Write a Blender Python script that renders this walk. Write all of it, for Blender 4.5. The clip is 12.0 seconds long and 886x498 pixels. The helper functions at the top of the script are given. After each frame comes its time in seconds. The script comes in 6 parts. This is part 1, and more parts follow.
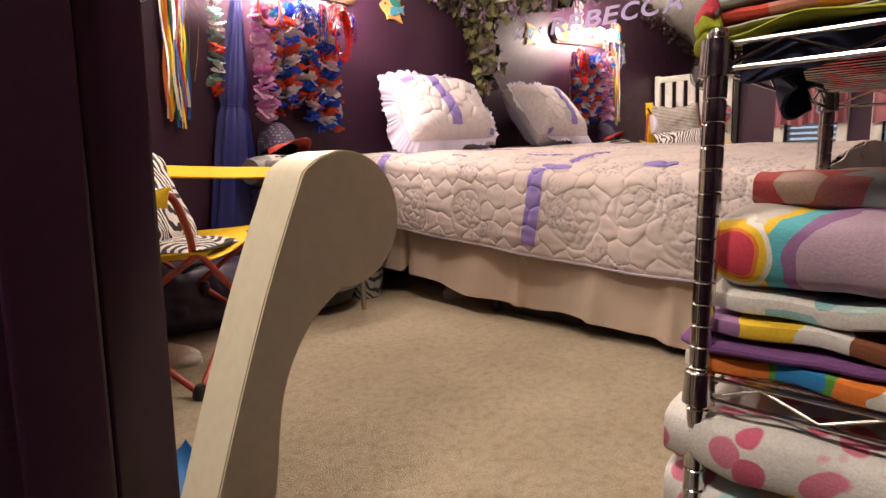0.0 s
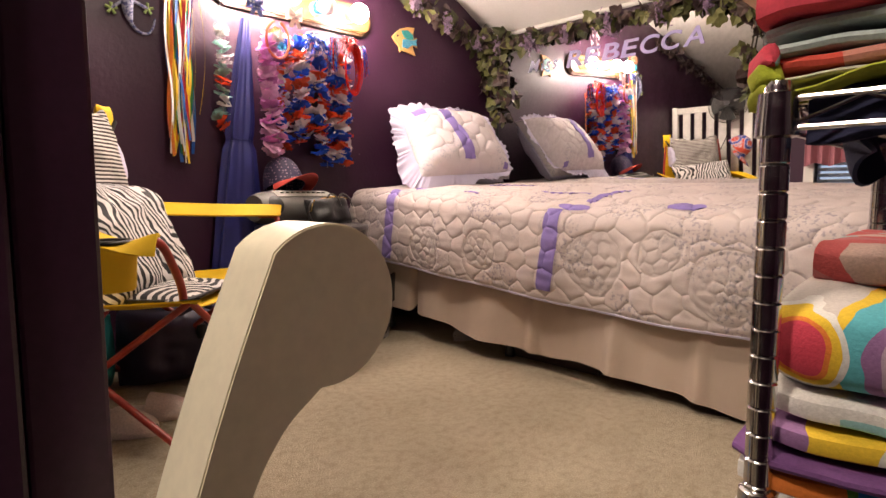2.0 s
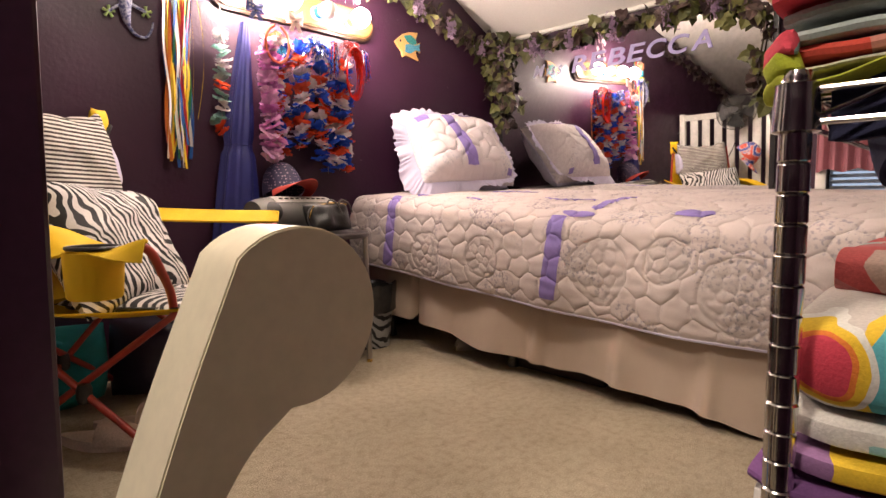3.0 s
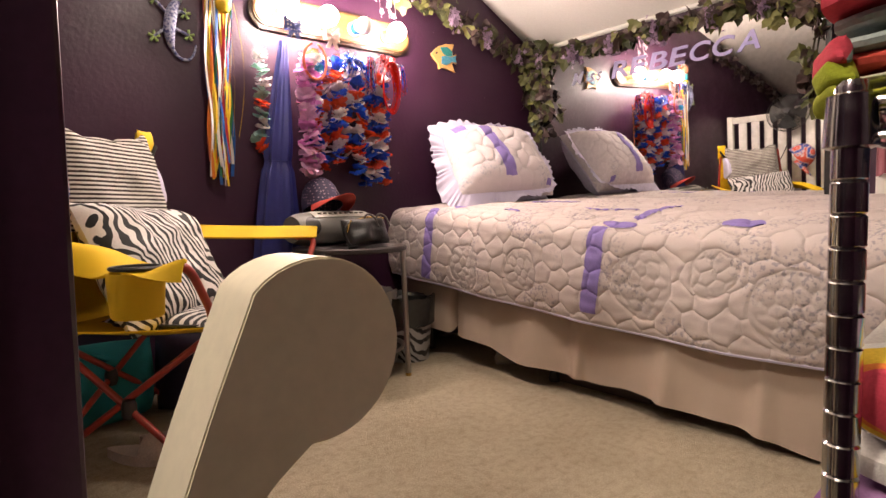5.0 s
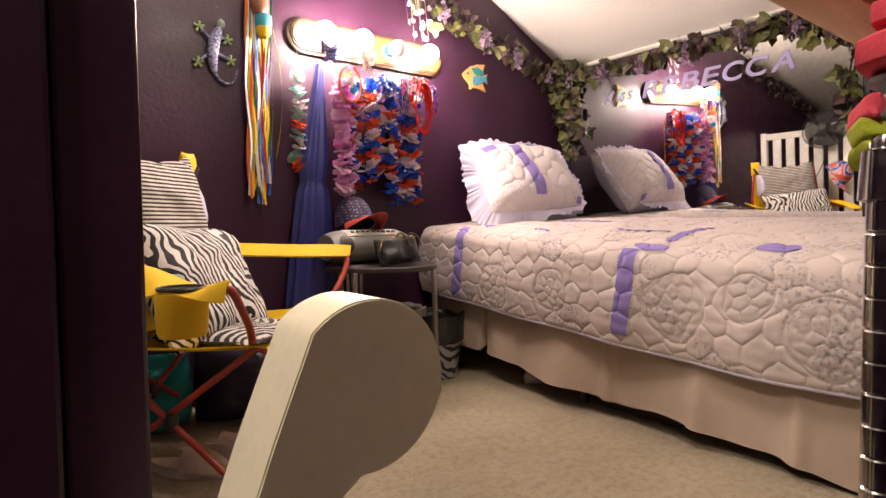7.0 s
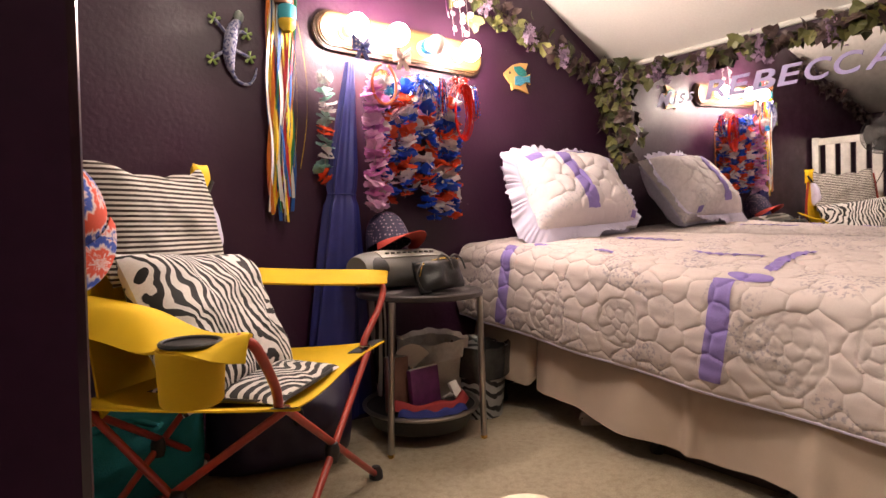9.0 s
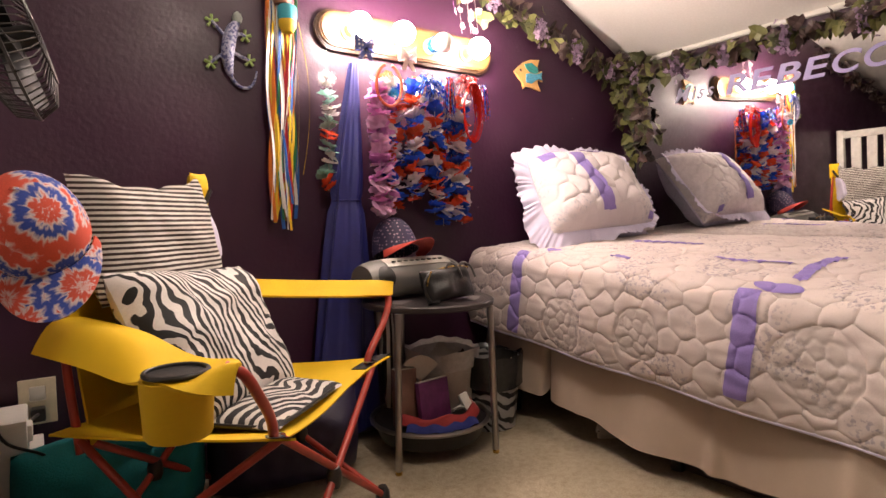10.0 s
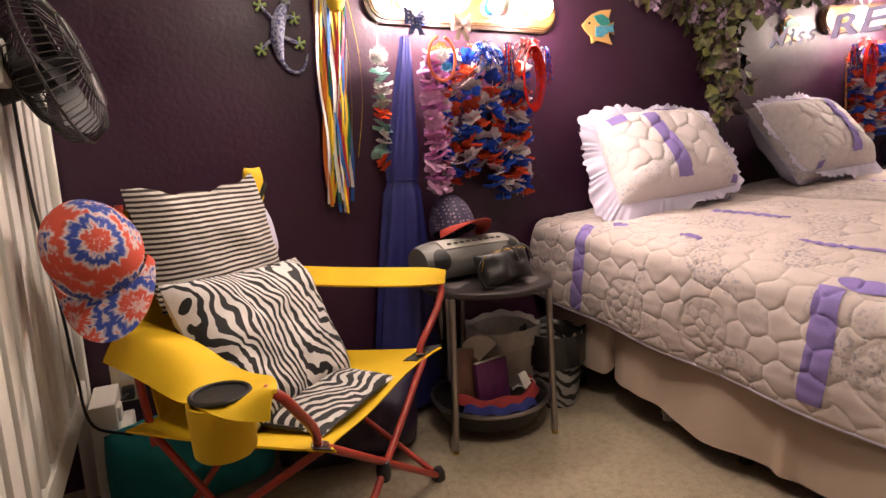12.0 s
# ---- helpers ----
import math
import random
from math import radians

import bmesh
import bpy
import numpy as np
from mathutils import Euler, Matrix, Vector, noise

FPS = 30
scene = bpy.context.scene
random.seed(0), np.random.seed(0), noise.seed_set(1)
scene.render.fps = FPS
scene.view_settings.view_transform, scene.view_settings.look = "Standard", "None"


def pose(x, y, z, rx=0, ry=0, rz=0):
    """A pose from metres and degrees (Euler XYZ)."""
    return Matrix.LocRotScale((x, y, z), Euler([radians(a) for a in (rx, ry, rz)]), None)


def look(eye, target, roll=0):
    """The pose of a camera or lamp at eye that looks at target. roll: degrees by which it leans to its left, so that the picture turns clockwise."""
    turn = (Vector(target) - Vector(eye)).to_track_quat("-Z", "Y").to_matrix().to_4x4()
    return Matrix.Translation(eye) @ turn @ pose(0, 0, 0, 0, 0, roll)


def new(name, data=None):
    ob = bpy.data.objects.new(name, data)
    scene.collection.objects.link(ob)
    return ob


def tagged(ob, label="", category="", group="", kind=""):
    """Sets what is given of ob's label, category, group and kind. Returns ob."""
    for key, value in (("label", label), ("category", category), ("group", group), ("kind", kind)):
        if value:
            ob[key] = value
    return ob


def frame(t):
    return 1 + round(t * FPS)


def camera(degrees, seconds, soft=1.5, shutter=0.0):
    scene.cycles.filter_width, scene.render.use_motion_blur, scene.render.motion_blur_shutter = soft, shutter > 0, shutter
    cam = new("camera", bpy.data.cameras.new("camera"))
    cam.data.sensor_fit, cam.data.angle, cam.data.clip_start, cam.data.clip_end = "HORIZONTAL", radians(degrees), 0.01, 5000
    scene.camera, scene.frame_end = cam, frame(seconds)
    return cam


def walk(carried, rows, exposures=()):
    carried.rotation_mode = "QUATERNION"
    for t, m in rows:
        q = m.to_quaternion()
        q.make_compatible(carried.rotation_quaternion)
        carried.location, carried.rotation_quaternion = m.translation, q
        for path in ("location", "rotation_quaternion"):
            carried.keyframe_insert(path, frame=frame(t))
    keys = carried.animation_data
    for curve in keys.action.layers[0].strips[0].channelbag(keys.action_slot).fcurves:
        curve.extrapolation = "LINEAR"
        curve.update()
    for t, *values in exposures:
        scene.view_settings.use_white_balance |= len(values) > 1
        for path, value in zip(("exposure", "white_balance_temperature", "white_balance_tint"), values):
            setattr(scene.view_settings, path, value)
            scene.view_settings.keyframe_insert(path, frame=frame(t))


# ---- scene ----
cam = camera(75.4, 12.0)
PATH = [
    (0, (0.193, 0.063, 0.569), (1.632, 1.424, 0.288), -0.6),
    (0.5, (0.197, 0.065, 0.574), (1.635, 1.43, 0.309), -0.6),
    (1, (0.216, 0.074, 0.589), (1.652, 1.444, 0.342), -0.5),
    (1.5, (0.265, 0.121, 0.606), (1.691, 1.505, 0.381), -0.2),
    (2, (0.281, 0.133, 0.614), (1.696, 1.533, 0.421), -0.1),
    (2.5, (0.3, 0.14, 0.608), (1.706, 1.552, 0.436), 0.0),
    (3, (0.327, 0.153, 0.608), (1.728, 1.571, 0.442), -0.0),
    (5, (0.353, 0.158, 0.623), (1.648, 1.676, 0.487), -1.0),
    (5.5, (0.347, 0.158, 0.627), (1.625, 1.691, 0.505), -0.9),
    (6, (0.334, 0.155, 0.632), (1.603, 1.696, 0.518), -0.6),
    (6.5, (0.322, 0.162, 0.634), (1.572, 1.72, 0.526), -0.6),
    (7, (0.325, 0.148, 0.651), (1.551, 1.726, 0.558), -0.6),
    (8.8, (0.383, 0.377, 0.659), (1.580, 1.978, 0.582), -0.3),
    (9, (0.403, 0.441, 0.709), (1.597, 2.043, 0.626), -0.5),
    (9.5, (0.458, 0.459, 0.752), (1.64, 2.069, 0.661), -0.7),
    (10, (0.465, 0.49, 0.745), (1.617, 2.122, 0.646), -1.1),
    (10.5, (0.477, 0.488, 0.778), (1.581, 2.151, 0.657), -1.4),
    (11, (0.515, 0.484, 0.777), (1.547, 2.19, 0.615), -1.7),
    (11.5, (0.558, 0.493, 0.838), (1.495, 2.242, 0.587), -2.0),
    (12, (0.572, 0.48, 0.886), (1.452, 2.248, 0.571), -2.8),
]
walk(cam, [(t, look(eye, target, roll)) for t, eye, target, roll in PATH], exposures=[(0, 0.44), (2.5, 0.38), (5, 0.34), (9, 0.30), (10.5, 0.18), (12, 0.14)])

# ---- world and lamps ----
world = bpy.data.worlds.new("world")
scene.world = world
world.use_nodes = True
world.node_tree.nodes["Background"].inputs[0].default_value = (0.5, 0.6, 0.8, 1)
world.node_tree.nodes["Background"].inputs[1].default_value = 0.9
BULB_GLOW = 300.0
BULB_TINT = (1.0, 0.795, 0.70)

WALL_Y, MIRROR_X = 2.31, 2.865
rng = random.Random(7)


# ---- mesh helpers ----
ROOTS = {}


def thing(name, base, label, category, group=""):
    """An Empty at the base of a thing; its parts hang under it."""
    ob = new(name)
    ob.location = base
    ob.empty_display_size = 0.05
    ROOTS[ob] = Vector(base)
    return tagged(ob, label, category, group)


def part(name, bm, material, parent=None, label="", smooth=True):
    """One bmesh in world metres becomes one mesh object under its parent."""
    root = ROOTS.get(parent, Vector((0, 0, 0))) if parent else Vector((0, 0, 0))
    if root.length > 0:
        bmesh.ops.translate(bm, vec=-root, verts=bm.verts[:])
    me = bpy.data.meshes.new(name)
    bm.to_mesh(me)
    bm.free()
    if smooth:
        me.shade_smooth()
        me.set_sharp_from_angle(angle=radians(38))
    me.materials.append(material)
    ob = new(name, me)
    if parent:
        ob.parent = parent
        ROOTS[ob] = root
    if label:
        ob["label"] = label
    return ob


def grid_bm(fn, nu, nv, closed_u=False, thick=0.0):
    """A sheet from fn(u, v) with u, v in 0..1; with a thickness it becomes a solid skin."""
    bm = bmesh.new()
    cu = nu if closed_u else nu + 1
    rows = [[bm.verts.new(fn(i / nu, j / nv)) for i in range(cu)] for j in range(nv + 1)]
    for j in range(nv):
        for i in range(nu):
            k = (i + 1) % cu
            bm.faces.new((rows[j][i], rows[j][k], rows[j + 1][k], rows[j + 1][i]))
    if thick:
        bm.normal_update()
        bmesh.ops.solidify(bm, geom=bm.faces[:], thickness=thick)
    bmesh.ops.recalc_face_normals(bm, faces=bm.faces[:])
    return bm


def add_box(bm, lo, hi, bevel=0.0, m=None):
    made = bmesh.ops.create_cube(bm, size=1)["verts"]
    for v in made:
        v.co = Vector([(lo[i] + hi[i]) / 2 + v.co[i] * (hi[i] - lo[i]) for i in range(3)])
    if bevel:
        edges = list({e for v in made for e in v.link_edges})
        out = bmesh.ops.bevel(bm, geom=edges, offset=bevel, segments=2, affect="EDGES", profile=0.6)
        made = list({v for f in out["faces"] for v in f.verts} | {v for v in made if v.is_valid})
    if m is not None:
        bmesh.ops.transform(bm, matrix=m, verts=made)
    return bm


def box_bm(lo, hi, bevel=0.0, m=None):
    return add_box(bmesh.new(), lo, hi, bevel, m)


def smooth_path(pts, n=6):
    """Catmull-Rom through the points."""
    p = [Vector(q) for q in pts]
    p = [2 * p[0] - p[1], *p, 2 * p[-1] - p[-2]]
    out = []
    for i in range(1, len(p) - 2):
        for k in range(n):
            t = k / n
            a, b, c, d = p[i - 1], p[i], p[i + 1], p[i + 2]
            out.append(0.5 * (2 * b + (c - a) * t + (2 * a - 5 * b + 4 * c - d) * t * t + (3 * b - a - 3 * c + d) * t ** 3))
    out.append(p[-2])
    return out


def add_tube(bm, pts, r, seg=8, closed=False):
    """A tube along points; r may be a number or a function of 0..1."""
    pts = [Vector(p) for p in pts]
    n = len(pts)
    side = None
    rings = []
    for i, p in enumerate(pts):
        a = pts[(i - 1) % n] if closed or i > 0 else p
        b = pts[(i + 1) % n] if closed or i < n - 1 else p
        d = (b - a).normalized()
        if side is None:
            side = d.orthogonal().normalized()
        side = (side - d * side.dot(d)).normalized()
        up = d.cross(side)
        rr = r(i / max(1, n - 1)) if callable(r) else r
        rings.append([bm.verts.new(p + (side * math.cos(k * math.tau / seg) + up * math.sin(k * math.tau / seg)) * rr) for k in range(seg)])
    for i in range(n if closed else n - 1):
        a, b = rings[i], rings[(i + 1) % n]
        for k in range(seg):
            bm.faces.new((a[k], a[(k + 1) % seg], b[(k + 1) % seg], b[k]))
    if not closed:
        bm.faces.new(rings[0][::-1])
        bm.faces.new(rings[-1])
    return bm


def tube_bm(pts, r, seg=8, closed=False):
    return add_tube(bmesh.new(), pts, r, seg, closed)


def lathe_bm(profile, centre, seg=28, axis="z"):
    """Turn (radius, height) points about an upright axis through centre."""
    bm = bmesh.new()
    c = Vector(centre)
    rings = []
    for r, h in profile:
        ring = []
        for k in range(seg):
            a = k * math.tau / seg
            q = Vector((r * math.cos(a), r * math.sin(a), h))
            if axis == "y":
                q = Vector((q.x, -q.z, q.y))
            ring.append(bm.verts.new(c + q))
        rings.append(ring)
    for a, b in zip(rings, rings[1:]):
        for k in range(seg):
            bm.faces.new((a[k], a[(k + 1) % seg], b[(k + 1) % seg], b[k]))
    for ring in (rings[0], rings[-1]):
        if (ring[0].co - ring[seg // 2].co).length > 1e-5:
            bm.faces.new(ring)
    bmesh.ops.remove_doubles(bm, verts=bm.verts[:], dist=1e-6)
    bmesh.ops.recalc_face_normals(bm, faces=bm.faces[:])
    return bm


def plate_bm(outline, thick, m, bevel=0.0):
    """A flat outline in x, z given a thickness along y, then posed."""
    bm = bmesh.new()
    face = bm.faces.new([bm.verts.new((x, 0, z)) for x, z in outline])
    out = bmesh.ops.extrude_face_region(bm, geom=[face])
    bmesh.ops.translate(bm, vec=(0, -thick, 0), verts=[v for v in out["geom"] if isinstance(v, bmesh.types.BMVert)])
    bmesh.ops.recalc_face_normals(bm, faces=bm.faces[:])
    if bevel:
        rim = [e for e in bm.edges if abs(e.verts[0].co.y + thick) < 1e-6 and abs(e.verts[1].co.y + thick) < 1e-6]
        bmesh.ops.bevel(bm, geom=rim, offset=bevel, segments=2, affect="EDGES")
    bmesh.ops.transform(bm, matrix=m, verts=bm.verts[:])
    return bm


def cushion_bm(m, w, h, d, n=26, pinch=0.12, wrinkle=0.006, seed=0.0):
    """A stuffed cushion: w by h, d thick in the middle, thin at the seams, with drawn-in sides."""
    def skin(sign):
        def fn(u, v):
            a, b = 2 * u - 1, 2 * v - 1
            puff = max(0.0, (1 - a ** 4) * (1 - b ** 4)) ** 0.6
            x = a * w / 2 * (1 - pinch * (1 - b * b) * 0.5)
            z = b * h / 2 * (1 - pinch * (1 - a * a) * 0.5)
            q = Vector((x * 9 + seed, z * 9, sign * 3.1))
            y = sign * (d / 2 * puff + wrinkle * noise.noise(q) * puff + wrinkle * 0.6 * noise.noise(q * 2.7) * puff)
            return m @ Vector((x, y, z))
        return fn
    bm = grid_bm(skin(-1), n, n)
    other = grid_bm(skin(1), n, n)
    me = bpy.data.meshes.new("tmp")
    other.to_mesh(me)
    other.free()
    bm.from_mesh(me)
    bpy.data.meshes.remove(me)
    bmesh.ops.remove_doubles(bm, verts=bm.verts[:], dist=1e-5)
    bmesh.ops.recalc_face_normals(bm, faces=bm.faces[:])
    return bm


# ---- materials ----
def shader(name, rough=0.6, metal=0.0):
    m = bpy.data.materials.new(name)
    m.use_nodes = True
    b = m.node_tree.nodes["Principled BSDF"]
    b.inputs["Roughness"].default_value = rough
    b.inputs["Metallic"].default_value = metal
    return m, m.node_tree, b


def link(nt, a, b):
    nt.links.new(a, b)


def coords(nt, scale=(1, 1, 1), turn=(0, 0, 0), move=(0, 0, 0)):
    tc = nt.nodes.new("ShaderNodeTexCoord")
    mp = nt.nodes.new("ShaderNodeMapping")
    mp.inputs["Scale"].default_value = scale
    mp.inputs["Rotation"].default_value = [radians(a) for a in turn]
    mp.inputs["Location"].default_value = move
    link(nt, tc.outputs["Object"], mp.inputs["Vector"])
    return mp.outputs["Vector"]


def noise_tex(nt, vec, scale, detail=4.0, rough=0.55, distort=0.0):
    n = nt.nodes.new("ShaderNodeTexNoise")
    n.inputs["Scale"].default_value = scale
    n.inputs["Detail"].default_value = detail
    n.inputs["Roughness"].default_value = rough
    n.inputs["Distortion"].default_value = distort
    link(nt, vec, n.inputs["Vector"])
    return n


def ramp(nt, fac, stops, constant=False):
    r = nt.nodes.new("ShaderNodeValToRGB")
    e = r.color_ramp.elements
    while len(e) < len(stops):
        e.new(0.5)
    for i, (p, c) in enumerate(stops):
        e[i].position = p
        e[i].color = (*c, 1)
    r.color_ramp.interpolation = "CONSTANT" if constant else "LINEAR"
    link(nt, fac, r.inputs["Fac"])
    return r.outputs["Color"]


def mixed(nt, fac, a, b, mode="MIX"):
    n = nt.nodes.new("ShaderNodeMix")
    n.data_type, n.blend_type = "RGBA", mode
    for sock, v in ((n.inputs[0], fac), (n.inputs[6], a), (n.inputs[7], b)):
        if isinstance(v, (int, float)):
            sock.default_value = v
        elif isinstance(v, tuple):
            sock.default_value = (*v, 1)
        else:
            link(nt, v, sock)
    return n.outputs[2]


def relief(nt, b, height, strength=0.3, dist=0.002):
    n = nt.nodes.new("ShaderNodeBump")
    n.inputs["Strength"].default_value = strength
    n.inputs["Distance"].default_value = dist
    link(nt, height, n.inputs["Height"])
    link(nt, n.outputs["Normal"], b.inputs["Normal"])


def shade(c, f):
    return tuple(min(1.0, v * f) for v in c)


def weave(nt, b, vec, colour, grain=420, bump=0.25, wash=9, amount=0.22):
    """Gives a base colour broad wear and fine grain, and the surface a fine relief."""
    broad = noise_tex(nt, vec, wash, 3)
    fine = noise_tex(nt, vec, grain, 2)
    tone = ramp(nt, broad.outputs["Fac"], [(0.3, (1 - amount,) * 3), (0.7, (1, 1, 1))])
    tone2 = ramp(nt, fine.outputs["Fac"], [(0.3, (1 - amount,) * 3), (0.7, (1, 1, 1))])
    col = mixed(nt, 1.0, colour, tone, "MULTIPLY")
    col = mixed(nt, 1.0, col, tone2, "MULTIPLY")
    link(nt, col, b.inputs["Base Color"])
    relief(nt, b, fine.outputs["Fac"], bump)


def plain(name, col, rough=0.6, metal=0.0, grain=420, bump=0.2, wash=9, amount=0.2):
    m, nt, b = shader(name, rough, metal)
    weave(nt, b, coords(nt), col, grain, bump, wash, amount)
    return m


def glossy(name, col, rough=0.2, metal=0.0):
    m, nt, b = shader(name, rough, metal)
    n = noise_tex(nt, coords(nt), 60, 3)
    link(nt, ramp(nt, n.outputs["Fac"], [(0.3, shade(col, 0.85)), (0.7, col)]), b.inputs["Base Color"])
    spread = ramp(nt, n.outputs["Fac"], [(0.3, (rough * 0.7,) * 3), (0.75, (rough * 1.6,) * 3)])
    link(nt, spread, b.inputs["Roughness"])
    return m


def wall_paint():
    m, nt, b = shader("purple_wall_paint", 0.5)
    v = coords(nt)
    broad, fine = noise_tex(nt, v, 2.2, 4), noise_tex(nt, v, 62, 4, 0.55)
    col = ramp(nt, broad.outputs["Fac"], [(0.3, (0.030, 0.0070, 0.0235)), (0.7, (0.041, 0.0106, 0.0315))])
    # Pale specks painted in for the glints of the glossy wall.
    glint_specks = noise_tex(nt, v, 23, 2, 0.4)
    col = mixed(nt, ramp(nt, glint_specks.outputs["Fac"], [(0.0, (0, 0, 0)), (0.76, (0, 0, 0)), (0.79, (0.6, 0.6, 0.6))]), col, (0.22, 0.17, 0.2))
    link(nt, col, b.inputs["Base Color"])
    link(nt, ramp(nt, noise_tex(nt, v, 7, 3).outputs["Fac"], [(0.3, (0.36,) * 3), (0.7, (0.54,) * 3)]), b.inputs["Roughness"])
    b.inputs["Specular IOR Level"].default_value = 0.45
    relief(nt, b, fine.outputs["Fac"], 0.5, 0.0025)
    return m


def carpet_pile():
    m, nt, b = shader("beige_carpet", 0.95)
    v = coords(nt)
    tuft, blotch = noise_tex(nt, v, 260, 3, 0.7), noise_tex(nt, v, 3.5, 5, 0.6)
    mid = noise_tex(nt, v, 45, 4, 0.65)
    col = ramp(nt, tuft.outputs["Fac"], [(0.25, (0.31, 0.26, 0.180)), (0.7, (0.58, 0.495, 0.365))])
    col = mixed(nt, 1.0, col, ramp(nt, blotch.outputs["Fac"], [(0.3, (0.84, 0.83, 0.80)), (0.65, (1, 1, 1))]), "MULTIPLY")
    col = mixed(nt, 1.0, col, ramp(nt, mid.outputs["Fac"], [(0.32, (0.78, 0.77, 0.74)), (0.55, (1, 1, 1))]), "MULTIPLY")
    link(nt, col, b.inputs["Base Color"])
    add = nt.nodes.new("ShaderNodeMath")
    link(nt, tuft.outputs["Fac"], add.inputs[0])
    link(nt, mid.outputs["Fac"], add.inputs[1])
    relief(nt, b, add.outputs[0], 0.9, 0.008)
    return m


def zebra(name, scale=9.0, turn=(0, 0, 20), cream=(0.82, 0.78, 0.76), rough=0.75, fan=0.22, dark=0.40):
    """Bold branching stripes that swing about."""
    m, nt, b = shader(name, rough)
    v = coords(nt, turn=turn)
    n, small = noise_tex(nt, v, 4.2, 1.5), noise_tex(nt, v, 22.0, 1.0)
    bent = mixed(nt, 0.018, mixed(nt, fan, v, n.outputs["Color"]), small.outputs["Color"])
    w = nt.nodes.new("ShaderNodeTexWave")
    w.inputs["Scale"].default_value = scale
    w.inputs["Distortion"].default_value = 2.6
    w.inputs["Detail"].default_value = 1.0
    w.inputs["Detail Scale"].default_value = 1.8
    link(nt, bent, w.inputs["Vector"])
    col = ramp(nt, w.outputs["Fac"], [(0.0, (0.012, 0.011, 0.013)), (dark, (0.012, 0.011, 0.013)), (dark + 0.05, cream)])
    weave(nt, b, coords(nt), col, 500, 0.2)
    return m


def stripes(name, axis, pitch, a, c, share=0.5, turn=(0, 0, 0), rough=0.85):
    m, nt, b = shader(name, rough)
    v = coords(nt, turn=turn)
    w = nt.nodes.new("ShaderNodeTexWave")
    w.bands_direction = axis
    w.inputs["Scale"].default_value = math.tau / 20 / pitch
    w.inputs["Distortion"].default_value = 0.5
    w.inputs["Detail Scale"].default_value = 1.5
    link(nt, v, w.inputs["Vector"])
    col = ramp(nt, w.outputs["Fac"], [(0.0, a), (share - 0.04, a), (share + 0.04, c)])
    weave(nt, b, v, col, 500, 0.25)
    return m


def tie_dye(name, scale, stops, rough=0.85):
    """Bursts of dyed rings, broken into spokes that run out from each burst's middle."""
    m, nt, b = shader(name, rough)
    v = coords(nt)
    vor = nt.nodes.new("ShaderNodeTexVoronoi")
    vor.inputs["Scale"].default_value = scale
    vor.inputs["Randomness"].default_value = 0.8
    link(nt, v, vor.inputs["Vector"])
    away = nt.nodes.new("ShaderNodeVectorMath")
    away.operation = "SUBTRACT"
    link(nt, v, away.inputs[0])
    link(nt, vor.outputs["Position"], away.inputs[1])
    unit = nt.nodes.new("ShaderNodeVectorMath")
    unit.operation = "NORMALIZE"
    link(nt, away.outputs[0], unit.inputs[0])
    spoke, soft = noise_tex(nt, unit.outputs[0], 5.5, 1.5), noise_tex(nt, v, 70, 2)
    wob = nt.nodes.new("ShaderNodeMath")
    wob.operation = "MULTIPLY_ADD"
    wob.inputs[1].default_value = 0.34
    link(nt, spoke.outputs["Fac"], wob.inputs[0])
    link(nt, vor.outputs["Distance"], wob.inputs[2])
    low = nt.nodes.new("ShaderNodeMath")
    low.operation = "MULTIPLY_ADD"
    low.inputs[1].default_value = 0.16
    link(nt, soft.outputs["Fac"], low.inputs[0])
    link(nt, wob.outputs[0], low.inputs[2])
    shift = nt.nodes.new("ShaderNodeMath")
    shift.operation = "SUBTRACT"
    shift.inputs[1].default_value = 0.25
    link(nt, low.outputs[0], shift.inputs[0])
    weave(nt, b, v, ramp(nt, shift.outputs[0], stops), 500, 0.2)
    return m


def printed(name, palette, scale=9.0, ground=None, rough=0.95, stretch=(1, 1, 1)):
    """Terry cloth with large soft blots of colour."""
    m, nt, b = shader(name, rough)
    v = coords(nt, scale=stretch)
    n = noise_tex(nt, v, 5, 2)
    vor = nt.nodes.new("ShaderNodeTexVoronoi")
    vor.inputs["Scale"].default_value = scale
    link(nt, mixed(nt, 0.12, v, n.outputs["Color"]), vor.inputs["Vector"])
    sep = nt.nodes.new("ShaderNodeSeparateColor")
    link(nt, vor.outputs["Color"], sep.inputs["Color"])
    k = len(palette)
    col = ramp(nt, sep.outputs[0], [(i / k, c) for i, c in enumerate(palette)], True)
    if ground:
        mask = ramp(nt, vor.outputs["Distance"], [(0.42, (0, 0, 0)), (0.47, (1, 1, 1))])
        col = mixed(nt, mask, col, ground)
    weave(nt, b, coords(nt), col, 300, 0.35, 14, 0.18)
    return m


def wood(name, a, c, scale=(2, 30, 30), rough=0.4):
    m, nt, b = shader(name, rough)
    v = coords(nt, scale=scale)
    n = noise_tex(nt, v, 3, 6, 0.65, 1.2)
    link(nt, ramp(nt, n.outputs["Fac"], [(0.3, a), (0.7, c)]), b.inputs["Base Color"])
    relief(nt, b, n.outputs["Fac"], 0.12)
    return m


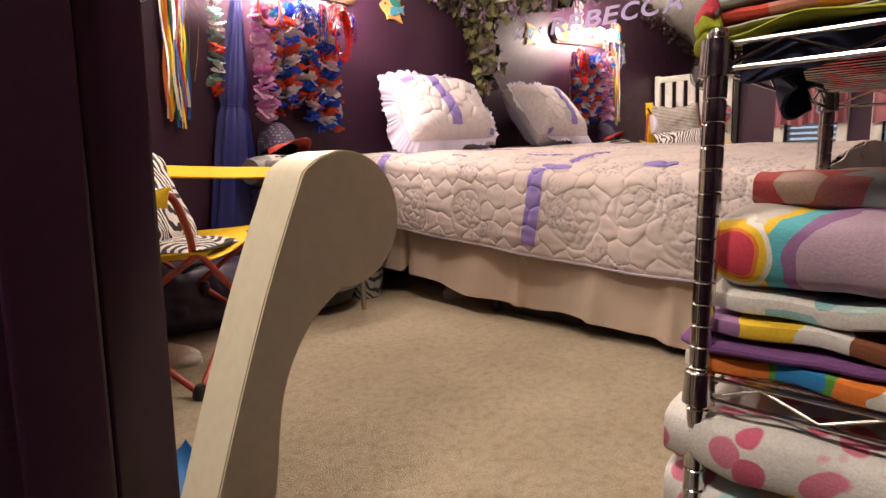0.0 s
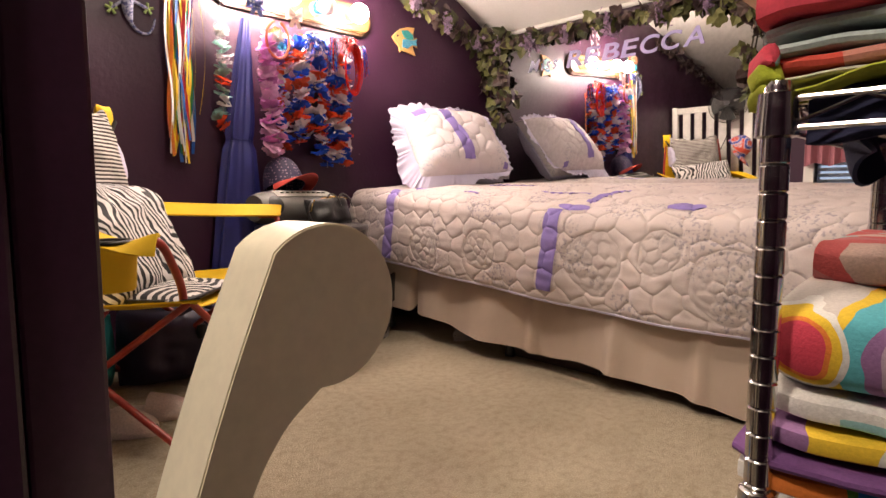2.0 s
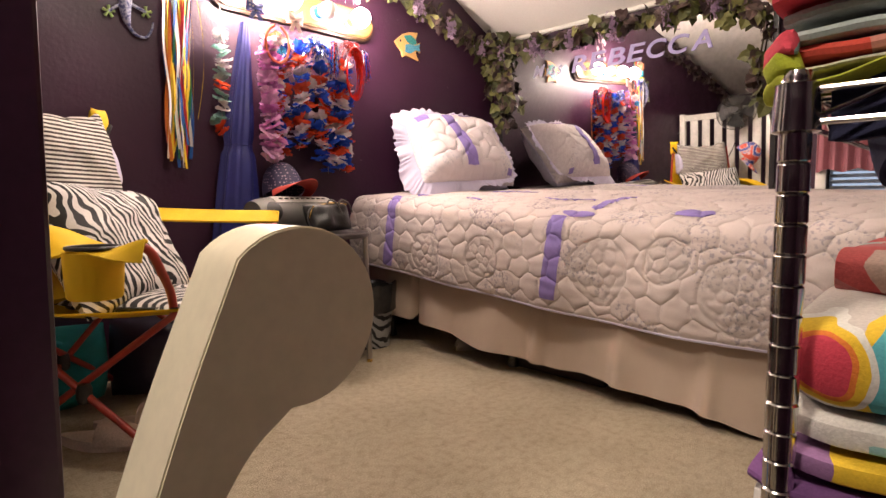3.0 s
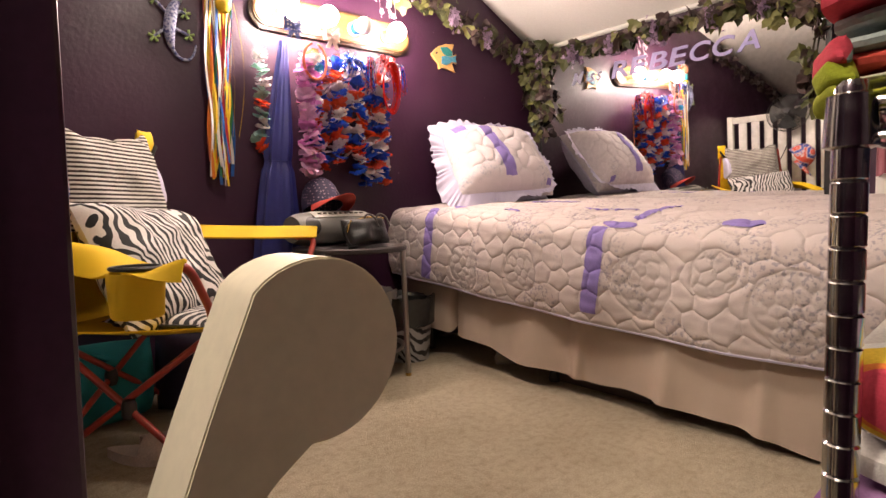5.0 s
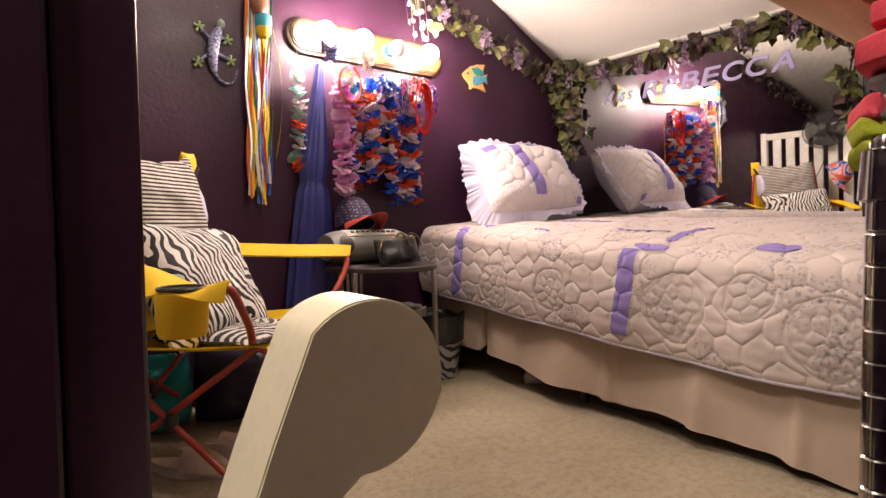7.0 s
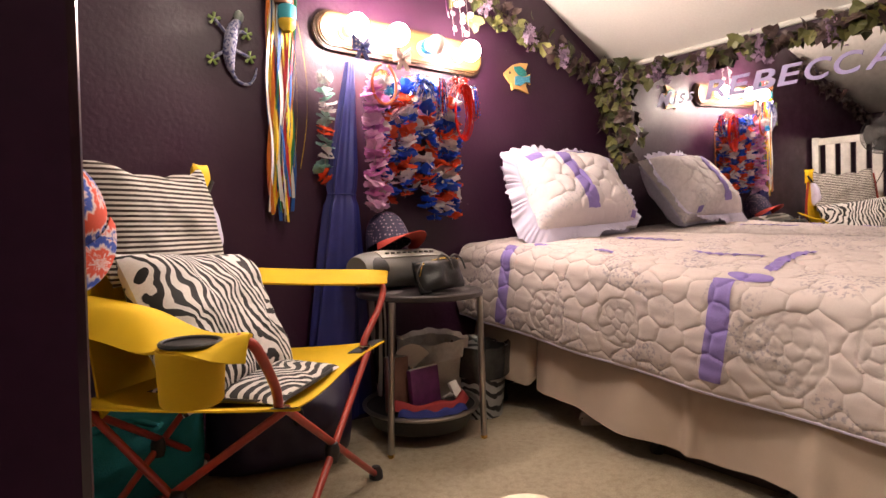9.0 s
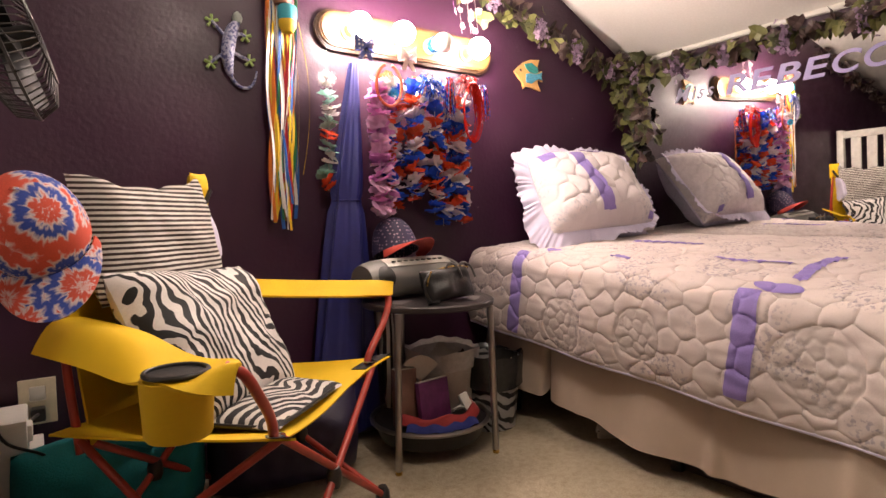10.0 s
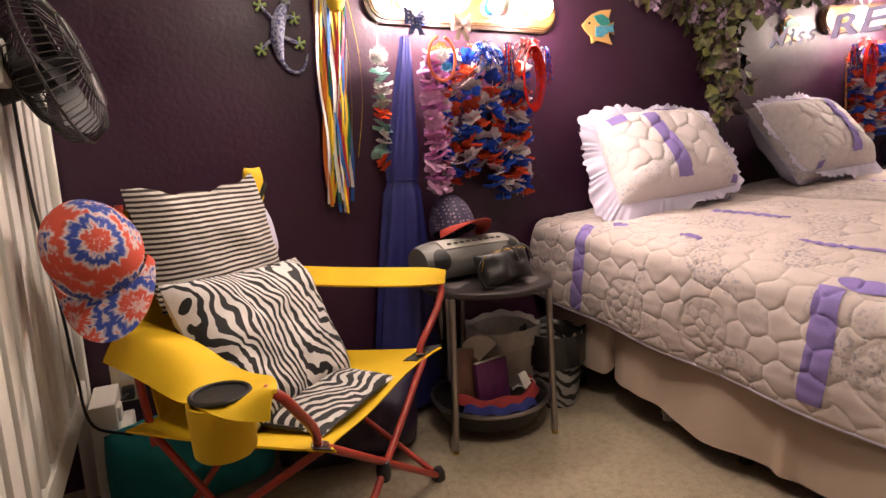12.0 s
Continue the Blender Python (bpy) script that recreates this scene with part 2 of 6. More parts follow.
def quilt_cloth(name, ground, speck, amount=0.5, rough=0.85):
    m, nt, b = shader(name, rough)
    v = coords(nt)
    patch = noise_tex(nt, v, 6.5, 2, 0.4)
    tiny = noise_tex(nt, v, 95, 2, 0.5)
    where = ramp(nt, patch.outputs["Fac"], [(0.50, (0, 0, 0)), (0.58, (amount,) * 3)])
    dots = ramp(nt, tiny.outputs["Fac"], [(0.52, (0, 0, 0)), (0.62, (1, 1, 1))])
    col = mixed(nt, mixed(nt, 1.0, where, dots, "MULTIPLY"), ground, speck)
    weave(nt, b, v, col, 600, 0.2, 5, 0.12)
    return m


def emitter(name, tint, power):
    m, nt, b = shader(name, 0.3)
    b.inputs["Base Color"].default_value = (1, 1, 1, 1)
    b.inputs["Emission Color"].default_value = (*tint, 1)
    b.inputs["Emission Strength"].default_value = power
    return m


PURPLE = wall_paint()
TRIM_DARK = plain("dark_plum_gloss_paint", (0.045, 0.014, 0.038), 0.32, grain=90, bump=0.12)
CARPET = carpet_pile()
CEILING = plain("off_white_ceiling_paint", (0.78, 0.76, 0.71), 0.9, grain=120, bump=0.3, wash=2, amount=0.06)
WHITE_PAINT = plain("white_gloss_paint", (0.78, 0.76, 0.70), 0.4, grain=60, bump=0.08, amount=0.06)
CREAM_PAINT = plain("cream_gloss_paint", (0.77, 0.70, 0.53), 0.42, grain=70, bump=0.12, wash=6, amount=0.08)
PLASTIC_WHITE = plain("white_plastic", (0.75, 0.73, 0.68), 0.45, grain=60, bump=0.05, amount=0.05)
QUILT = quilt_cloth("pale_lilac_quilt_cotton", (0.60, 0.52, 0.50), (0.30, 0.27, 0.31), 0.8)
QUILT_PRINT = quilt_cloth("grey_floral_quilt_print", (0.55, 0.48, 0.46), (0.24, 0.22, 0.25), 0.75)
QUILT_WHITE = quilt_cloth("white_floral_pillow_cotton", (0.69, 0.63, 0.64), (0.38, 0.39, 0.48), 0.6)
LILAC = plain("lilac_applique_cotton", (0.28, 0.21, 0.55), 0.85, wash=20)
RUFFLE = plain("pale_lavender_ruffle_cotton", (0.61, 0.575, 0.74), 0.85, amount=0.1)
SKIRT = plain("taupe_bed_skirt_cotton", (0.47, 0.37, 0.295), 0.9, grain=700, wash=6, amount=0.12)
MATTRESS = plain("off_white_ticking", (0.6, 0.56, 0.5), 0.9)
YELLOW = plain("bright_yellow_canvas", (0.86, 0.55, 0.004), 0.75, grain=900, bump=0.35, wash=7, amount=0.16)
RED_TUBE = plain("red_painted_steel", (0.42, 0.045, 0.03), 0.35, grain=60, bump=0.05)
BLACK_PLASTIC = plain("black_plastic", (0.018, 0.017, 0.018), 0.4, grain=80, bump=0.08)
BLACK_CLOTH = plain("black_leatherette", (0.014, 0.013, 0.014), 0.42, grain=160, bump=0.5)
CHROME = glossy("chromed_steel", (0.58, 0.56, 0.55), 0.15, 1.0)
DARK_STEEL = plain("brushed_steel", (0.42, 0.39, 0.37), 0.34, 1.0, grain=300, bump=0.04, wash=14, amount=0.10)
ZEBRA = zebra("zebra_print_cotton", 17.5, (0, 37, -34), fan=0.24, dark=0.44)
ZEBRA_PAD = zebra("zebra_print_seat_pad", 17.0, (0, 0, 58), (0.66, 0.62, 0.58), fan=0.16, dark=0.54)
ZEBRA_BIN = zebra("zebra_print_plastic", 12.0, (0, 70, 0), (0.45, 0.44, 0.43), 0.3)
STRIPES = stripes("brown_and_white_striped_jersey", "Z", 0.0112, (0.045, 0.027, 0.025), (0.72, 0.68, 0.62), 0.5)
DYE_RED, DYE_PALE, DYE_BLUE = (0.68, 0.09, 0.05), (0.74, 0.62, 0.62), (0.03, 0.07, 0.38)
TIE_DYE = tie_dye("red_white_blue_tie_dye_cotton", 8.6, [(0.0, DYE_RED), (0.08, DYE_PALE), (0.14, DYE_RED), (0.24, DYE_RED), (0.30, DYE_PALE), (0.36, DYE_BLUE), (0.44, DYE_BLUE), (0.50, DYE_PALE), (0.56, DYE_RED), (0.74, DYE_RED), (0.82, DYE_PALE), (0.92, DYE_BLUE)])
NAVY = plain("navy_satin", (0.025, 0.029, 0.185), 0.45, grain=500, wash=12, amount=0.25)
NAVY_BAG = plain("deep_violet_nylon", (0.022, 0.014, 0.05), 0.5)
TEAL = plain("teal_fleece", (0.012, 0.26, 0.29), 0.9, grain=250, bump=0.8)
BRASS_WOOD = wood("golden_oak", (0.13, 0.055, 0.016), (0.22, 0.11, 0.038))
PINE = wood("pale_pine", (0.52, 0.34, 0.17), (0.66, 0.46, 0.26), (3, 24, 24), 0.5)
DARK_WOOD = wood("dark_walnut_edge", (0.05, 0.025, 0.012), (0.10, 0.05, 0.025))
MIRROR = glossy("silvered_mirror", (0.86, 0.86, 0.85), 0.012, 1.0)
GOLD = glossy("gilded_metal", (0.65, 0.42, 0.12), 0.25, 1.0)


# ---- structure ----
def setting(name, bm, material, label=""):
    ob = part(name, bm, material, None, label, smooth=False)
    return tagged(ob, kind="structure")


WELL_X, WELL_Y = 0.74, 0.53  # the stair opening ends here
floor_bm = bmesh.new()
add_box(floor_bm, (WELL_X, -1.9, -0.12), (2.96, WELL_Y, 0))
add_box(floor_bm, (-0.95, WELL_Y, -0.12), (2.96, WALL_Y + 0.1, 0))
setting("floor", floor_bm, CARPET)
stairs = bmesh.new()
for k in range(8):
    add_box(stairs, (-0.55, WELL_Y - 0.25 * (k + 1), -0.18 * (k + 1) - 0.15), (WELL_X - 0.003, WELL_Y - 0.25 * k - 0.002, -0.18 * (k + 1)), 0.008)
setting("stairs", stairs, CARPET)
# Unseen slab and wall, added to stop outside light leaking up the stairs.
setting("floor_light_block", box_bm((-0.55, -1.9, -1.70), (WELL_X, -1.474, -1.60)), CARPET)
setting("wall_light_block", box_bm((WELL_X, -1.9, -1.70), (WELL_X + 0.06, WELL_Y, -0.122)), PURPLE)
setting("wall_stair_side", box_bm((-0.65, -1.9, -1.7), (-0.55, WELL_Y + 0.15, 2.3)), PURPLE)
setting("wall_lamp", box_bm((-0.95, WALL_Y, 0), (2.965, WALL_Y + 0.1, 2.35)), PURPLE)
# mirror wall with two small window openings
wm = bmesh.new()
MX = MIRROR_X
WIN = [(0.50, 0.68), (-0.02, 0.36)]
add_box(wm, (MX, -1.9, 0), (MX + 0.1, WALL_Y, 0.60))
add_box(wm, (MX, -1.9, 1.15), (MX + 0.1, WALL_Y, 1.62))
add_box(wm, (MX, -1.9, 0.60), (MX + 0.1, WIN[1][0], 1.15))
add_box(wm, (MX, WIN[1][1], 0.60), (MX + 0.1, WIN[0][0], 1.15))
add_box(wm, (MX, WIN[0][1], 0.60), (MX + 0.1, WALL_Y, 1.15))
setting("wall_mirror", wm, PURPLE)
setting("wall_back", box_bm((-0.65, -2.0, -1.7), (2.965, -1.9, 2.35)), PURPLE)
setting("wall_west", box_bm((-1.05, WELL_Y + 0.15, 0), (-0.95, WALL_Y + 0.1, 2.35)), PURPLE)
hall = bmesh.new()
add_box(hall, (-0.95, 0.70, 0), (0.372, 0.80, 2.35))
setting("wall_hall", hall, PURPLE)
door_post = bmesh.new()
add_box(door_post, (0.362, 0.690, 0), (0.424, 0.812, 2.30), 0.004)
setting("trim", door_post, TRIM_DARK)
casing = bmesh.new()
add_box(casing, (0.285, 0.681, 0), (0.360, 0.699, 2.25), 0.004)
setting("trim_casing", casing, TRIM_DARK)
KNEE, RIDGE_X, TOP = 1.50, 1.30, 2.28
setting("ceiling", box_bm((-1.05, -2.0, TOP), (RIDGE_X + 0.05, WALL_Y + 0.1, TOP + 0.08)), CEILING)
slope = bmesh.new()
prof = [(MX + 0.1, KNEE - 0.05), (MX, KNEE), (RIDGE_X, TOP), (RIDGE_X, TOP + 0.1), (MX + 0.1, KNEE + 0.1)]
ring = [[slope.verts.new((x, y, z)) for x, z in prof] for y in (-1.99, WALL_Y - 0.001)]
for i in range(5):
    slope.faces.new((ring[0][i], ring[0][(i + 1) % 5], ring[1][(i + 1) % 5], ring[1][i]))
slope.faces.new(ring[0])
slope.faces.new(ring[1][::-1])
bmesh.ops.recalc_face_normals(slope, faces=slope.faces[:])
setting("ceiling_slope", slope, CEILING)
west = bmesh.new()
prof = [(1.764, 2.049), (-0.96, 1.313), (-0.96, 1.40), (1.764, 2.14)]
ring = [[west.verts.new((x, y, z)) for x, z in prof] for y in (0.80, WALL_Y - 0.001)]
for i in range(4):
    west.faces.new((ring[0][i], ring[0][(i + 1) % 4], ring[1][(i + 1) % 4], ring[1][i]))
west.faces.new(ring[0])
west.faces.new(ring[1][::-1])
bmesh.ops.recalc_face_normals(west, faces=west.faces[:])
setting("ceiling_west_slope", west, CEILING)
setting("trim_cove", tube_bm([(MX - 0.006, -1.88, KNEE - 0.012), (MX - 0.006, WALL_Y - 0.003, KNEE - 0.012)], 0.012, 8), CEILING)
base = bmesh.new()
add_box(base, (0.43, WALL_Y - 0.014, 0.0), (2.85, WALL_Y - 0.001, 0.085), 0.003)
setting("baseboard", base, TRIM_DARK)

# ---- unseen ceiling lamp, added to light the room beyond the bulbs' reach ----
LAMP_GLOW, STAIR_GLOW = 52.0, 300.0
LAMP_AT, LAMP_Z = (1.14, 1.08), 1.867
lamp = thing("added_ceiling_light", (*LAMP_AT, LAMP_Z), "unseen round ceiling light added to brighten the room", "ceiling light", "ceiling lights")
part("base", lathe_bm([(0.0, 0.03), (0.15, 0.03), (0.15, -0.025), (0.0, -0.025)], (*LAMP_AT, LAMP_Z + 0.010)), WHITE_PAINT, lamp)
part("diffuser", lathe_bm([(0.135, 0), (0.13, -0.03), (0.09, -0.06), (0.0, -0.072)], (*LAMP_AT, LAMP_Z - 0.015)), emitter("added_lamp_glow", (1.0, 0.85, 0.71), LAMP_GLOW), lamp)

# Unseen lamp over the stair, added to brighten the rail's edge and towels.
STAIR_AT = (-0.32, 0.50)
lamp = thing("added_stair_light", (*STAIR_AT, TOP), "unseen round ceiling light added over the stair", "ceiling light", "ceiling lights")
part("base", lathe_bm([(0.0, 0), (0.11, 0), (0.11, -0.02), (0.0, -0.02)], (*STAIR_AT, TOP - 0.001)), WHITE_PAINT, lamp)
part("diffuser", lathe_bm([(0.10, 0), (0.095, -0.025), (0.06, -0.05), (0.0, -0.06)], (*STAIR_AT, TOP - 0.022)), emitter("added_stair_lamp_glow", (1.0, 0.85, 0.71), STAIR_GLOW), lamp)

# ---- windows with blinds and pink curtains ----
PINK_CURTAIN = plain("dusty_pink_curtain", (0.42, 0.16, 0.19), 0.9)
GLASS, _, gb = shader("window_glass", 0.02)
gb.inputs["Transmission Weight"].default_value = 1.0
BLIND = plain("pale_blue_white_blind", (0.74, 0.78, 0.82), 0.5, amount=0.05)
for k, (a, b) in enumerate(WIN):
    w = thing("window_%d" % (k + 1), (MX, (a + b) / 2, 0.60), "small white-framed window with a lowered blind", "window")
    w["kind"] = "structure"
    fr = bmesh.new()
    for lo, hi in (((MX - 0.012, a - 0.035, 0.575), (MX + 0.05, a, 1.18)), ((MX - 0.012, b, 0.575), (MX + 0.05, b + 0.035, 1.18)), ((MX - 0.012, a, 0.575), (MX + 0.05, b, 0.602)), ((MX - 0.012, a, 1.148), (MX + 0.05, b, 1.18))):
        add_box(fr, lo, hi, 0.003)
    part("window_frame", fr, WHITE_PAINT, w)
    pane = part("pane", box_bm((MX + 0.07, a, 0.60), (MX + 0.075, b, 1.15)), GLASS, w)
    pane.visible_shadow = False
    slat = None
    for i in range(14):
        z = 0.615 + i * 0.022
        m = pose(MX + 0.035, (a + b) / 2, z, 0, 32, 0)
        if slat is None:
            slat = part("blind_slat", box_bm((-0.011, -(b - a) / 2 + 0.004, -0.0008), (0.011, (b - a) / 2 - 0.004, 0.0008), 0, m), BLIND, w, "", False)
            first = z
        else:
            o = new("blind_slat", slat.data)
            o.parent, o.location = w, (0, 0, z - first)
    cur = thing("curtain", (MX - 0.03, (a + b) / 2, 1.2), "dusty pink cotton curtain gathered over a window", "curtain", "pink curtains")
    part("cloth", grid_bm(lambda u, v: Vector((MX - 0.035 + 0.012 * math.sin(u * 40), a - 0.03 + u * (b - a + 0.06), 1.22 - v * 0.50 + 0.006 * math.sin(u * 17))), 48, 6, thick=0.003), PINK_CURTAIN, cur)
    part("curtain_rod", tube_bm([(MX - 0.035, a - 0.05, 1.222), (MX - 0.035, b + 0.05, 1.222)], 0.006), WHITE_PAINT, cur)

# ---- mirror ----
mirror = thing("wall_mirror_panel", (MX, 1.53, 0.62), "large frameless wall mirror behind the bed with purple lettering", "mirror")
MIRROR_LEAN = Matrix.Translation((MX - 0.002, 0, 0.55)) @ Matrix.Rotation(radians(-2.75), 4, "Y") @ Matrix.Translation((-MX + 0.002, 0, -0.55))
part("glass", box_bm((MX - 0.007, 0.872, 0.55), (MX - 0.001, 2.22, 1.425), 0.001, MIRROR_LEAN), MIRROR, mirror, "", False)
strip = bmesh.new()
add_box(strip, (MX - 0.012, 0.852, 0.55), (MX - 0.001, 0.871, 1.44), 0.002, MIRROR_LEAN)
add_box(strip, (MX - 0.012, 2.221, 0.55), (MX - 0.001, 2.24, 1.44), 0.002, MIRROR_LEAN)
add_box(strip, (MX - 0.012, 0.871, 1.426), (MX - 0.001, 2.221, 1.44), 0.002, MIRROR_LEAN)
part("edge_strip", strip, BLACK_PLASTIC, mirror, "thin black edge strip")


def glyphs(body, size, depth, shear=0.0):
    """The built-in font's letters as a mesh, standing in x, y."""
    c = bpy.data.curves.new("letters", "FONT")
    c.body, c.size, c.extrude, c.shear, c.offset = body, size, depth, shear, 0.0016 if shear < 0.3 else 0.0004
    c.align_x = "LEFT"
    ob = bpy.data.objects.new("letters", c)
    scene.collection.objects.link(ob)
    bpy.context.view_layer.update()
    me = bpy.data.meshes.new_from_object(ob.evaluated_get(bpy.context.evaluated_depsgraph_get()))
    bpy.data.objects.remove(ob)
    bm = bmesh.new()
    bm.from_mesh(me)
    bpy.data.meshes.remove(me)
    return bm


LETTER = plain("pale_purple_vinyl", (0.34, 0.30, 0.56), 0.5, amount=0.1)
LETTER_SILVER = plain("silver_lilac_vinyl", (0.42, 0.40, 0.55), 0.4, amount=0.1)
word = thing("mirror_lettering", (MX - 0.009, 1.45, 1.25), "pale purple capital letters stuck on the mirror", "lettering")
cursor = 1.772
for ch in "REBECCA":
    bm = glyphs(ch, 0.098, 0.001, 0.18)
    xs = [v.co.x for v in bm.verts]
    lo, wide = min(xs), max(xs) - min(xs)
    grow = 0.091 / wide
    m = MIRROR_LEAN @ Matrix.Translation((MX - 0.0095, cursor, 1.245)) @ Matrix(((0, 0, -1, 0), (-1, 0, 0, 0), (0, 1, 0, 0), (0, 0, 0, 1))) @ Matrix.Diagonal((grow, 1.10, 1, 1)) @ Matrix.Translation((-lo, 0, 0))
    bmesh.ops.transform(bm, matrix=m, verts=bm.verts[:])
    bmesh.ops.recalc_face_normals(bm, faces=bm.faces[:])
    part("letter", bm, LETTER, word, "", False)
    cursor -= 0.0975
small = thing("mirror_script", (MX - 0.009, 1.92, 1.25), "small slanted silver-lilac word stuck on the mirror", "lettering")
cursor = 2.005
for ch, wd in (("M", 0.075), ("i", 0.018), ("s", 0.034), ("s", 0.034)):
    bm = glyphs(ch, 0.085, 0.001, 0.4)
    xs = [v.co.x for v in bm.verts]
    lo, wide = min(xs), max(xs) - min(xs)
    m = MIRROR_LEAN @ Matrix.Translation((MX - 0.0095, cursor, 1.252)) @ Matrix(((0, 0, -1, 0), (-1, 0, 0, 0), (0, 1, 0, 0), (0, 0, 0, 1))) @ Matrix.Diagonal((wd / wide, 1.0, 1, 1)) @ Matrix.Translation((-lo, 0, 0))
    bmesh.ops.transform(bm, matrix=m, verts=bm.verts[:])
    bmesh.ops.recalc_face_normals(bm, faces=bm.faces[:])
    part("letter", bm, LETTER_SILVER, small, "", False)
    cursor -= wd + 0.007

# ---- bed ----
HEAD, FOOT = 2.285, 0.36


def bed_edge(y):
    """Height of the bed's upper edge, a little higher at the head."""
    return 0.555 + 0.065 * max(0.0, min(1.0, (y - 1.1) / 0.95))


def hem(y):
    return 0.238 + 0.105 * max(0.0, min(1.0, (y - 0.8) / 1.45)) ** 1.3




def bed_sheet(u, y):
    """The quilt's smooth skin: u runs from the hem (0) up the side and over to the mirror (1)."""
    e, h = bed_edge(y), hem(y)
    if u < 0.26:
        k = u / 0.26
        bulge = 0.012 * math.sin(k * math.pi)
        return Vector((1.862 - bulge + 0.008 * math.sin(y * 14) * (1 - k), y, h + (e - 0.055 - h) * k))
    if u < 0.40:
        k = (u - 0.26) / 0.14
        a = k * math.pi / 2
        return Vector((1.862 + 0.085 * (1 - math.cos(a)), y, e - 0.055 + 0.062 * math.sin(a)))
    k = (u - 0.40) / 0.60
    top = e + 0.007 + (0.640 - e + 0.012 * (y - 1.2)) * (1 - (1 - k) ** 2.2)
    return Vector((1.947 + k * (2.852 - 1.947), y, top))


def bed_normal(u, y):
    d = 1e-3
    a = bed_sheet(min(1, u + d), y) - bed_sheet(max(0, u - d), y)
    b = bed_sheet(u, y + d) - bed_sheet(u, y - d)
    return a.cross(b).normalized()


def arc_table(y=1.2, n=200):
    s, out, last = 0.0, [], bed_sheet(0, y)
    for i in range(n + 1):
        p = bed_sheet(i / n, y)
        s += (p - last).length
        last = p
        out.append(s)
    return out


ARC = arc_table()


def arc(u):
    k = min(199, int(u * 200))
    return ARC[k] + (ARC[k + 1] - ARC[k]) * (u * 200 - k)


def cell_seam(s, y, pitch, seed=0.0):
    """Distance to the nearest seam between irregular rounded cells."""
    row = pitch * 0.80
    near = []
    r0 = math.floor(s / row)
    for r in (r0 - 1, r0, r0 + 1, r0 + 2):
        shift = 0.5 if r % 2 else 0.0
        c0 = math.floor(y / pitch - shift)
        for c in (c0 - 1, c0, c0 + 1, c0 + 2):
            h = math.sin(r * 127.1 + c * 311.7 + seed) * 43758.5
            g = math.sin(r * 269.5 + c * 183.3 + seed) * 24634.6
            ps = (r + 0.20 * (2 * (h - math.floor(h)) - 1)) * row
            py = (c + shift + 0.16 * (2 * (g - math.floor(g)) - 1)) * pitch
            near.append(((s - ps) ** 2 + (y - py) ** 2, ps, py))
    near.sort()
    (a, s1, y1), (b, s2, y2) = near[0], near[1]
    return (b - a) / (2 * math.hypot(s2 - s1, y2 - y1))


# round printed medallions: place along the arc and the length, radius
PRINTS = [(0.10, 1.79, 0.085), (0.13, 1.50, 0.075), (0.15, 1.035, 0.095), (0.12, 0.64, 0.10), (0.20, 0.83, 0.06), (0.52, 1.42, 0.11), (0.50, 0.93, 0.11), (0.75, 1.70, 0.12), (0.80, 1.15, 0.12)]


def puff(s, y):
    """Height of the quilting: pebble cells between stitched seams, closer inside the medallions."""
    wy = y + 0.020 * noise.noise(Vector((s * 11, y * 11, 0))) + 0.006 * noise.noise(Vector((s * 34, y * 34, 2)))
    ws = s + 0.018 * noise.noise(Vector((s * 10, y * 10, 4))) + 0.006 * noise.noise(Vector((s * 34, y * 34, 7)))
    d, high = None, 0.0066
    for cs, cy, r in PRINTS:
        q = math.hypot(ws - cs, wy - cy) - r
        if q < 0:
            d, high = min(cell_seam(ws, wy, 0.040, 5.0), -q), 0.0044
            break
        if q < 0.02:
            d = q if d is None else min(d, q)
    else:
        c = cell_seam(ws, wy, 0.083)
        d = c if d is None else min(c, d)
    return high * (1 - math.exp(-d / 0.0044)) + 0.007 * noise.noise(Vector((s * 5, y * 5, 9))) + 0.0022 * noise.noise(Vector((s * 42, y * 16, 3)))


def quilt_point(u, y, lift=0.0):
    p, n = bed_sheet(u, y), bed_normal(u, y)
    fade = min(1.0, u / 0.02, (1 - u) / 0.02)
    return p + n * (puff(arc(u), y) * max(0.15, fade) + lift)


bed = thing("bed", (2.36, 1.32, 0), "twin bed on short dark legs with a taupe skirt", "bed")
part("mattress", box_bm((1.90, FOOT + 0.02, 0.34), (2.845, HEAD - 0.005, 0.535), 0.03), MATTRESS, bed)
part("box_spring", box_bm((1.95, FOOT + 0.02, 0.15), (2.845, HEAD - 0.005, 0.335), 0.015), MATTRESS, bed)
for x, y in ((1.975, 0.74), (1.975, 1.45), (1.975, 2.15), (2.80, 0.45), (2.80, 2.15)):
    part("leg", lathe_bm([(0.020, 0), (0.022, 0.01), (0.017, 0.03), (0.016, 0.155), (0.0, 0.155)], (x, y, 0), 14), BLACK_PLASTIC, bed, "short black bed leg")


def skirt_low(y):
    return 0.022 + 0.100 * max(0.0, (y - 0.45) / 1.75) ** 1.15


